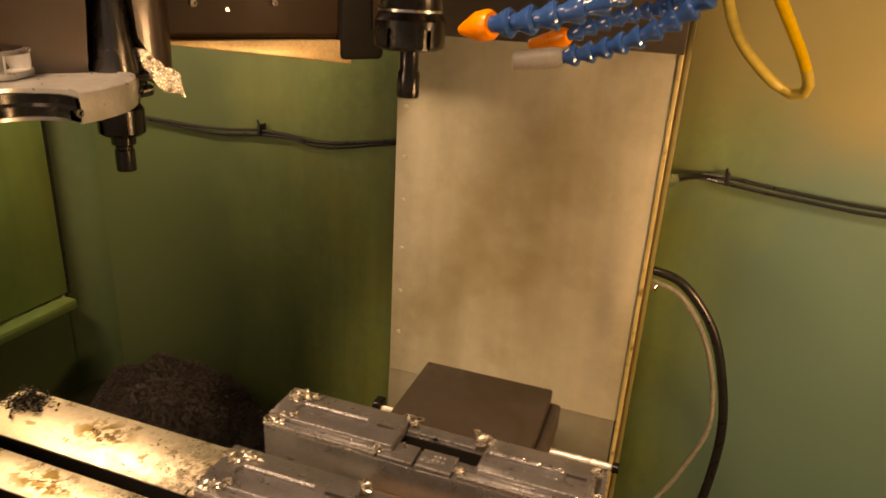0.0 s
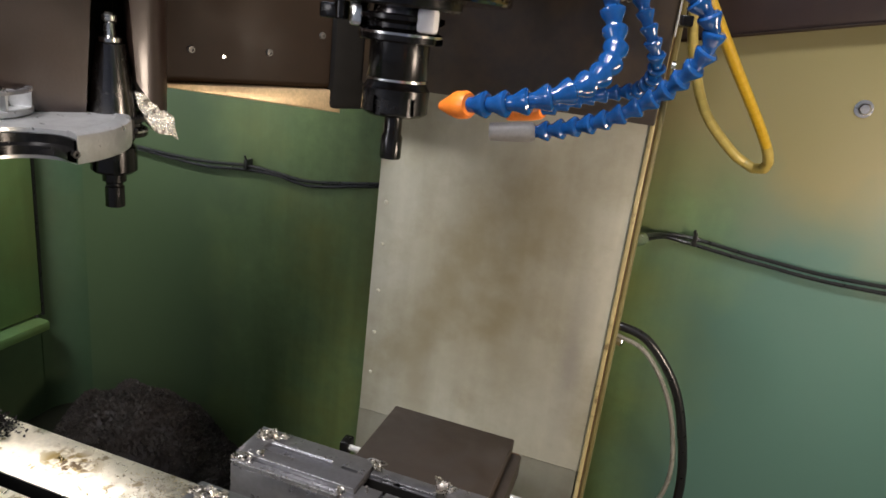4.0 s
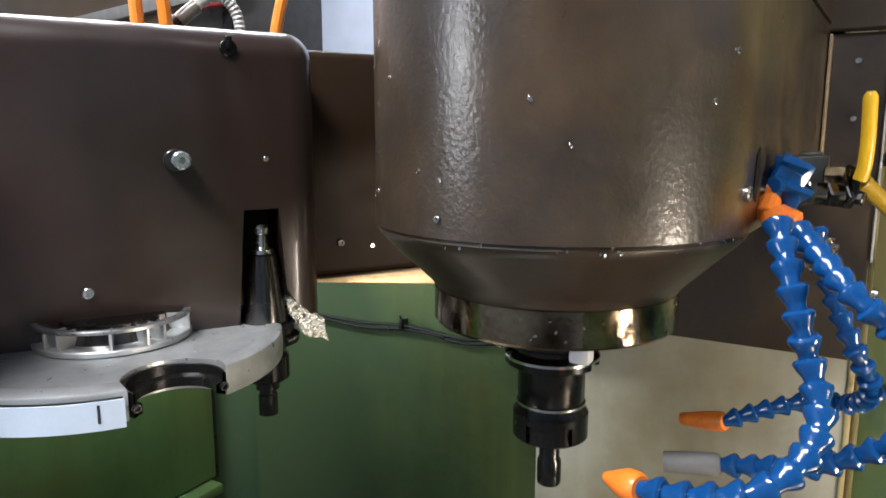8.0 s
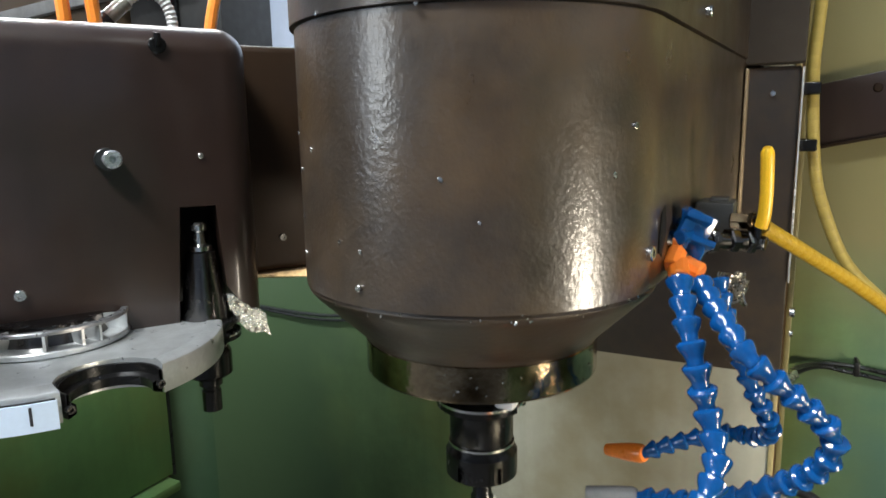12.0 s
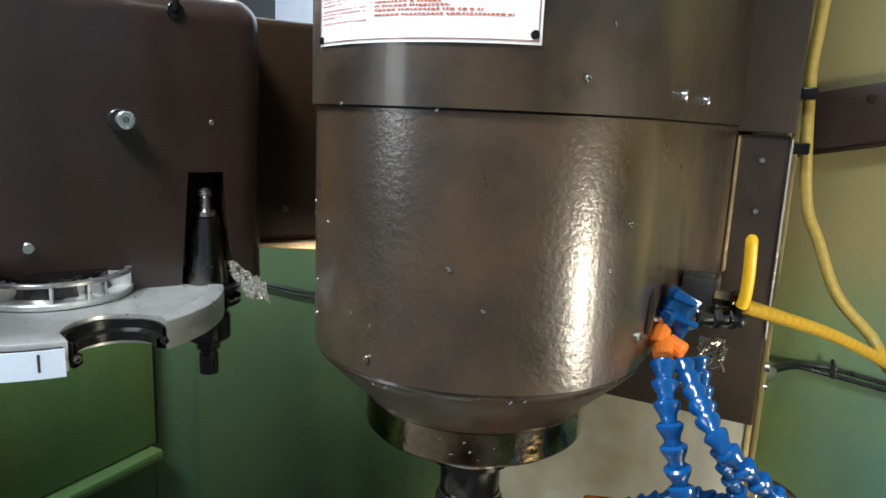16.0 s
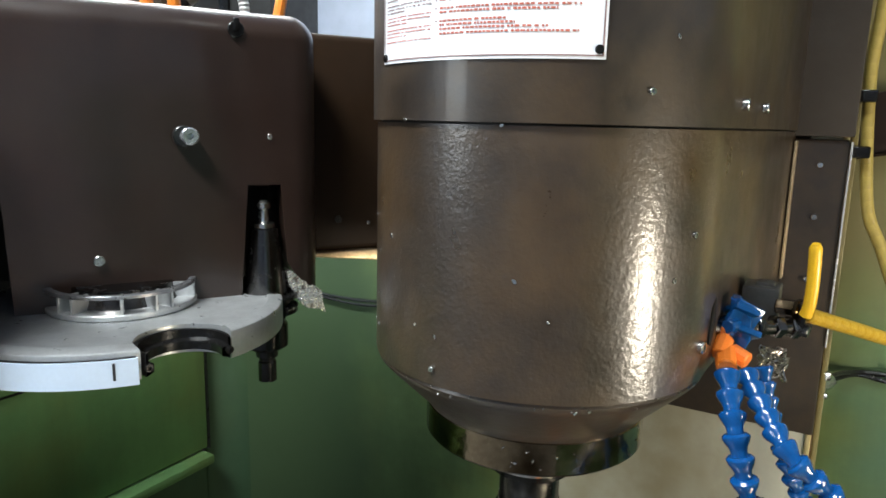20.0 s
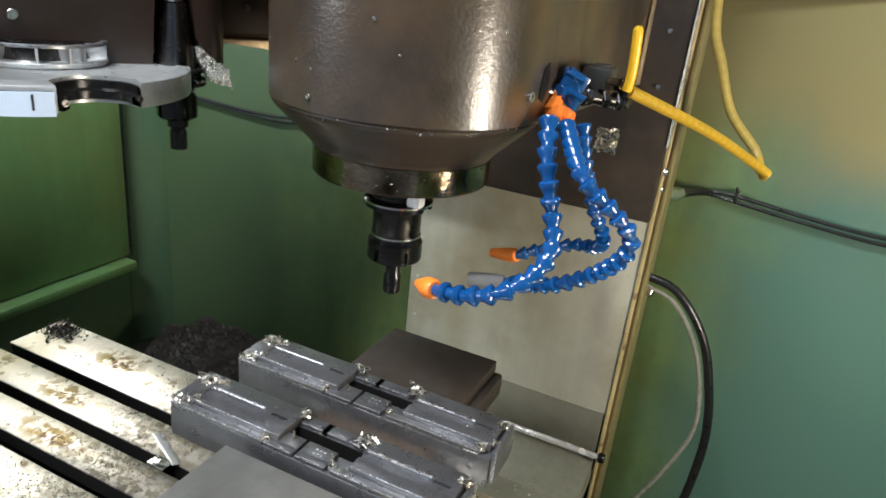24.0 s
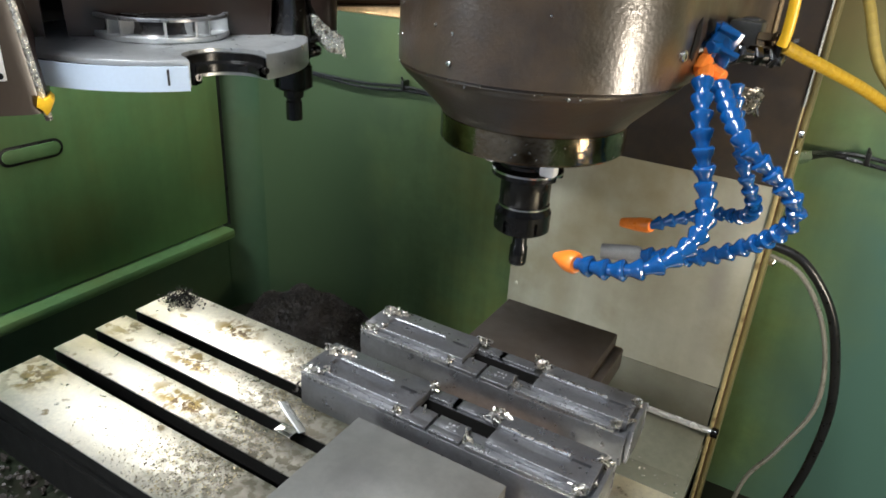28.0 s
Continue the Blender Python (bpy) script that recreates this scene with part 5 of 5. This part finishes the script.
def soft_jaw(y0, y1, label):
    """A long jaw with pockets: two raised ends with a milled channel, a low middle with pads on both sides of a black pocket."""
    j = thing("soft_jaw", label, "vise jaw", None, "vise jaws")
    x0, x1, w = -0.2480, 0.1115, y1 - y0
    ya, yb = y0 + w * 0.44, y0 + w * 0.74
    body = part("body", box(x0, x1, y0, y1, 0.0305, 0.070, 0.0008), JAW, j)
    cut(body, box(x0 + 0.138, x0 + 0.236, ya, yb, 0.036, 0.09))
    # The recess's deep shade is painted on as a black floor and sides.
    part("pocket_floor", box(x0 + 0.139, x0 + 0.235, ya + 0.0005, yb - 0.0005, 0.0361, 0.0365), CAST_AND_SHADE, j, "black pocket floor with shade painted on")
    for y in (ya + 0.0002, yb - 0.0008):
        part("pocket_wall", box(x0 + 0.139, x0 + 0.235, y, y + 0.0006, 0.0365, 0.0695), CAST_AND_SHADE, j, "black pocket side with shade painted on")
    for a, b, c, ex in ((x0, x0 + 0.148, x0 + 0.133, 1), (x0 + 0.241, x1 - 0.004, x1 - 0.014, -1)):
        blk = part("raised_end", box(a, b, y0 + w * 0.155, y1 - 0.002, 0.0702, 0.0825, 0.0010), JAW, j)
        xs = a + (0.030 if ex > 0 else 0.006)
        yc = y0 + w * 0.50
        cut(blk, moved(prism([(xs + 0.0075 * math.cos(t), yc + 0.0075 * math.sin(t)) for t in [radians(90 + 22.5 * k) for k in range(9)]]
                             + [(xs + 0.072 + 0.0075 * math.cos(t), yc + 0.0075 * math.sin(t)) for t in [radians(-90 + 22.5 * k) for k in range(9)]], 0.0775, 0.10), Matrix()),
            box(b - 0.030, b - 0.009, yc + 0.002, yc + 0.0065, 0.074, 0.10))
        part("front_ledge", box(a if ex > 0 else a - 0.018, c, y0 + 0.0004, y0 + w * 0.150, 0.0702, 0.0765, 0.0006), JAW_LEDGE, j, "brushed milled ledge")
        part("bright_ridge", rod((xs - 0.002, yc + 0.0080, 0.0826), (xs + 0.076, yc + 0.0080, 0.0826), 0.0016, 8), JAW_BRIGHT, j, "bright milled edge")
        part("bright_ridge", box(a if ex > 0 else a - 0.018, c, y0 - 0.0003, y0 + 0.0009, 0.0758, 0.0769), JAW_BRIGHT, j, "bright milled edge")
        part("bright_ridge", box(a + 0.002, b - 0.002, y0 + w * 0.152, y0 + w * 0.166, 0.0818, 0.0828), JAW_BRIGHT, j, "bright milled edge")
    for a, b in ((x0 + 0.136, x0 + 0.174), (x0 + 0.178, x0 + 0.216)):
        part("middle_pad", box(max(a, x0 + 0.1485), b, y0 + w * 0.16, ya - 0.0008, 0.0702, 0.0757, 0.0006), JAW, j)
        part("pad_ledge", box(a, b, y0 + 0.0008, y0 + w * 0.158, 0.0702, 0.0756, 0.0005), JAW, j)
        part("bright_ridge", box(a + 0.001, b - 0.001, y0 + 0.0003, y0 + 0.0013, 0.0748, 0.0760), JAW_BRIGHT, j, "bright milled edge")
        part("middle_pad", box(max(a, x0 + 0.1485), b + 0.012, yb + 0.0010, y1 - 0.001, 0.0702, 0.0752, 0.0006), JAW, j)
        part("bright_ridge", box(max(a, x0 + 0.1485) + 0.001, b + 0.011, yb + 0.0006, yb + 0.0014, 0.0744, 0.0755), JAW_BRIGHT, j, "bright milled edge")
    for k in range(3):
        for i in range(2):
            part("stamped_mark", box(x0 + 0.192 + k * 0.005, x0 + 0.1945 + k * 0.005, y0 + w * (0.20 + 0.10 * i), y0 + w * (0.20 + 0.10 * i) + 0.0022, 0.0757, 0.0760), JAW_BRIGHT, j)
    rg = random.Random(int(abs(y0) * 1e4))
    spots = [(x0 + 0.006, y0 + w * 0.10, 0.075, 1.1), (x0 + 0.016, y0 + w * 0.14, 0.076, 1.0), (x0 + 0.028, y0 + w * 0.24, 0.080, 0.8), (x0 + 0.012, y1 - 0.022, 0.079, 1.6), (x0 + 0.022, y1 - 0.016, 0.080, 1.3), (x0 + 0.034, y1 - 0.012, 0.081, 0.8), (x0 + 0.134, y0 + w * 0.10, 0.073, 0.9), (x0 + 0.150, y1 - 0.008, 0.077, 1.2),
             (x0 + 0.223, y0 + w * 0.14, 0.074, 0.8), (x0 + 0.232, y1 - 0.012, 0.078, 1.5), (x0 + 0.243, y1 - 0.010, 0.079, 1.0), (x1 - 0.014, y0 + w * 0.10, 0.074, 1.2), (x1 - 0.006, y0 + w * 0.30, 0.075, 0.9), (x1 - 0.004, y1 - 0.014, 0.077, 1.3)]
    for x, y, z, size in spots:
        curl = [(x + rg.gauss(0, 0.0034) * size, y + rg.gauss(0, 0.0030) * size, z + 0.0085 * size * rg.random()) for _ in range(44)]
        loop = [(x + 0.004 * size * math.cos(k * 1.05), y + 0.003 * size * math.sin(k * 0.8), z + 0.005 * size * abs(math.sin(k * 0.55))) for k in range(14)]
        part("burr", join(tube(curl, 0.0008, 4, 0.0024), tube(loop, 0.0011 * size, 5, 0.002)), CHIP_BRIGHT, j, "bright curled burr")
    for x, y in ((x0 + 0.134, 0.06), (x0 + 0.160, 0.30), (x0 + 0.219, 0.22)):
        part("burr_flag", moved(box(-0.0014, 0.0014, -0.0005, 0.0005, 0, 0.012, 0.0004), pose(x, y0 + w * y, 0.074, rg.uniform(-12, 12), rg.uniform(-14, 14), rg.uniform(0, 90))), CHIP_BRIGHT, j, "standing sliver of metal")
    part("burr_strip", tube([(x0 + 0.248 + 0.006 * k, y0 + w * 0.50 + 0.0080 + rg.uniform(-0.0008, 0.0008), 0.0836 + rg.uniform(-0.0006, 0.0012)) for k in range(13)], 0.0013, 5, 0.002, 0.25), CHIP_BRIGHT, j, "bright ragged burr")
    plate = part("end_plate", box(x1 + 0.0005, x1 + 0.0055, y0 + 0.003, y1 - 0.003, 0.034, 0.079, 0.001), JAW, j, "plain end plate")
    for y in (y0 + 0.0035, y1 - 0.0050):
        part("bright_ridge", box(x1 + 0.0046, x1 + 0.0062, y, y + 0.0014, 0.040, 0.0795), JAW_BRIGHT, plate, "bright worn edge")
    return j


jaws = [soft_jaw(-0.0430, 0.0255, "long grey steel vise jaw with milled ledges and burrs"), soft_jaw(0.0735, 0.1415, "long grey steel vise jaw with milled ledges and burrs")]
stop = thing("table_stop", "bright bent steel strip on the table", "work stop")
part("strip", moved(box(-0.026, 0.022, -0.0012, 0.0012, -0.0098, 0.0098, 0.0006), pose(-0.249, -0.053, 0.0115, 50, 26, -14)), CHROME, stop)
part("foot", box(-0.262, -0.236, -0.075, -0.058, 0.0005, 0.004, 0.001), STEEL, stop)



# ---- chips ----
def chip_field(name, label, spots, size, material, keyed=False):
    """Many small curled flakes in one mesh."""
    bm_v, bm_f = [], []
    rg = np.random.default_rng(len(spots))
    for x, y, z in spots:
        s = size * rg.uniform(0.4, 1.3)
        a, t = rg.uniform(0, 6.28), rg.uniform(-0.9, 0.9)
        ca, sa, ct, st = math.cos(a), math.sin(a), math.cos(t), math.sin(t)
        n = len(bm_v)
        bend = rg.uniform(0.4, 1.5)
        for k in range(4):
            u = (k / 3 - 0.5) * 2 * bend
            px, pz = math.sin(u) * s, (1 - math.cos(u)) * s
            for w in (-0.35 * s, 0.35 * s):
                lx, ly, lz = px, w * ct - pz * st, w * st + pz * ct
                bm_v.append((x + lx * ca - ly * sa, y + lx * sa + ly * ca, z + lz + s * 0.3))
        bm_f += [(n + 2 * k, n + 2 * k + 1, n + 2 * k + 3, n + 2 * k + 2) for k in range(3)]
    me = bpy.data.meshes.new(name)
    me.from_pydata(bm_v, [], bm_f)
    me.materials.append(material)
    return tagged(new(name, me), label, "metal chips", kind="stuff")


def pile_height(x, y):
    d = ((x + 0.78) / (0.29 if x > -0.78 else 0.18)) ** 2 + ((y - 0.54) / 0.17) ** 2
    h = 0.160 * max(0.0, 1 - d) ** 0.8
    return -0.42 + h + 0.025 * noise.noise(Vector((x * 16, y * 16, 0))) * (1 if h > 0 else 0)


pile = bmesh.new()
grid = [[pile.verts.new((x, y, pile_height(x, y))) for x in np.linspace(-0.94, -0.38, 70)] for y in np.linspace(0.33, 0.661, 44)]
for r0, r1 in zip(grid, grid[1:]):
    for k in range(len(r0) - 1):
        pile.faces.new((r0[k], r0[k + 1], r1[k + 1], r1[k]))
tagged(part("chip_heap", pile, CHIP_DARK), "heap of dark oily metal chips in the corner of the pan", "metal chips", kind="stuff")
rg = np.random.default_rng(7)
sp = [(x, y, pile_height(x, y)) for x, y in zip(rg.uniform(-0.95, -0.39, 18000), rg.uniform(0.34, 0.655, 18000)) if pile_height(x, y) > -0.415]
chip_field("heap_chips", "loose dark curled chips on the heap", sp, 0.0036, CHIP_DARK)
chip_field("heap_chips", "a few paler chips on the heap", sp[::30], 0.003, CHIP_GREY)
sp = [(x, y, -0.419 + abs(rg.normal(0, 0.012))) for x, y in zip(rg.uniform(-1.05, -0.1, 4500), rg.uniform(-0.9, 0.33, 4500))]
chip_field("pan_chips", "layer of dark oily chips in the pan", sp, 0.009, CHIP_DARK)
sp = [(rg.normal(-0.35, 0.10), rg.uniform(0.45, 0.65), -0.419) for _ in range(250)]
chip_field("pan_chips", "scattered bright chips in the pan", sp, 0.0035, CHIP_BRIGHT)
sp = [(rg.uniform(-0.02, 0.175), y, -0.139) for y in rg.uniform(0.10, 0.385, 130)]
chip_field("apron_chips", "scattered bright chips on the way cover", sp, 0.0025, CHIP_BRIGHT)
on_rail = lambda y: any(a + 0.002 < y < b - 0.002 for a, b in RAILS)
sp = [(x, y, 0.0) for x, y in zip(rg.normal(-0.272, 0.055, 6000), rg.uniform(-0.22, 0.097, 6000)) if on_rail(y) and -0.62 < x < -0.235]
table_chips = chip_field("table_chips", "fine dark chips scattered on the table beside the vise", sp, 0.0012, CHIP_GREY)
sp = [(x, y, 0.0004) for x, y in zip(rg.normal(-0.285, 0.075, 3600), rg.uniform(-0.22, 0.097, 3600)) if on_rail(y) and -0.60 < x < -0.24]
bright_chips = chip_field("table_chips", "fine bright brass-coloured crumbs scattered on the table", sp, 0.0013, CHIP_GOLD)
sp = [(x, y, abs(rg.normal(0, 0.004))) for x, y in zip(rg.normal(-0.600, 0.016, 500), rg.normal(0.075, 0.014, 500)) if -0.629 < x and y < 0.096]
sp += [(x, y, abs(rg.normal(0, 0.004))) for x, y in zip(rg.normal(-0.262, 0.014, 300), rg.normal(0.012, 0.012, 300)) if x < -0.236]
corner_chips = chip_field("corner_chips", "small heap of dark and bright chips on the table's corner", sp, 0.003, CHIP_DARK)
sp = [(x, y, -0.044) for x, y in zip(rg.uniform(-0.6, -0.1, 900), rg.choice([-0.129, -0.065, 0.002], 900) + rg.normal(0, 0.005, 900))]
slot_chips = chip_field("slot_chips", "dark chips lying in the T-slots", sp, 0.0035, CHIP_DARK)

# ---- shop furniture seen over the magazine ----
cabinet = thing("brown_cabinet", "dark brown steel cabinet standing behind the machine", "cabinet")
part("body", box(-3.45, -1.93, 1.20, 1.75, -1.0, 1.24, 0.01), CABINET, cabinet)
part("rail", moved(box(-0.80, 0.80, -0.03, 0.0, -0.022, 0.022, 0.003), pose(-2.32, 1.197, 1.062, 0, -3.0, 0)), GREY_PLASTIC, cabinet, "grey rail along the cabinet's front")
post = thing("black_post", "black painted steel post behind the machine", "post")
part("upright", box(-1.90, -1.475, 1.26, 1.50, -1.0, 1.30, 0.008), DARK, post)
part("face_strip", box(-1.70, -1.655, 1.2465, 1.2595, -1.0, 1.30, 0.003), BLACK_STEEL, post, "glossy black strip")
bundle = thing("red_wire_bundle", "bundle of red wires hanging from the post", "wires")
for k in range(6):
    x = -1.775 + 0.019 * k
    part("wire", tube([(x, 1.33, 1.309), (x, 1.25, 1.309), (x + 0.006 * math.sin(k * 2.1), 1.234, 1.25), (x + 0.004 * math.cos(k), 1.236, 1.085 + 0.012 * math.sin(k * 1.7))], 0.0085, 8, 0.02), RED_WIRE, bundle)
part("binder", box(-1.783, -1.672, 1.216, 1.2460, 1.06, 1.09, 0.004), RED_WIRE, bundle, "red tape round the wires")

# ---- cables on top of the magazine ----
for x, y, lean in ((0.043, 0.10, -0.012), (0.070, 0.10, -0.022), (0.178, 0.14, 0.06)):
    oc = thing("orange_cable", "orange cable rising from the magazine's top", "cable", MAG, "orange cables")
    part("cord", tube([(x, y, 0.70), (x + lean * 0.3, y, 0.78), (x + lean, y + 0.01, 0.88), (x + lean * 1.5, y + 0.05, 1.05)], 0.0065, 10), ORANGE_CABLE, oc)
conduit = thing("conduit", "grey ribbed flexible conduit looping on the magazine", "conduit", MAG)
part("sleeve", tube([(0.040, 0.12, 0.700), (0.060, 0.12, 0.7185), (0.082, 0.12, 0.738)], 0.0085, 12), RUBBER, conduit, "black rubber sleeve")
part("grip", tube([(0.080, 0.12, 0.7365), (0.090, 0.12, 0.746), (0.100, 0.12, 0.7545)], 0.0075, 12), GREY_HOSE, conduit, "grey cable grip")
part("tube", tube([(0.099, 0.12, 0.7540), (0.110, 0.12, 0.7625), (0.124, 0.12, 0.7655), (0.136, 0.12, 0.757), (0.142, 0.12, 0.740), (0.142, 0.12, 0.712)], 0.0055, 10, 0.0024, 0.10), WHITE_HOSE, conduit, "white ribbed hose")


# ---- what moves ----
def motions():
    rows = [(t, pose(0, 0, z)) for t, z in LIFT]
    for ob in (head, spindle_tool, manifold):
        walk(ob, rows)
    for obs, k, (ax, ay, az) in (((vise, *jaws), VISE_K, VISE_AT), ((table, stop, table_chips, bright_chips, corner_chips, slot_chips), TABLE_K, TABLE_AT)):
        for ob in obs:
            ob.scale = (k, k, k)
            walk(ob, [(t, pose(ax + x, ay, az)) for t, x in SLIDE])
    lines = []
    for t, z in LIFT:
        c = hose_line(z, t)
        n = curve_points(c, sum((q - p).length for p, q in zip(c, c[1:])) / LINKS)
        while len(n) < LINKS + 1:
            n.append(n[-1])
        lines.append((t, n))
    for k, ob in enumerate(hose_links):
        walk(ob, [(t, between(n[k].lerp(n[k + 1], 0.5), n[k].lerp(n[k + 1], 0.5) + (n[k + 1] - n[k]).normalized())) for t, n in lines])


motions()
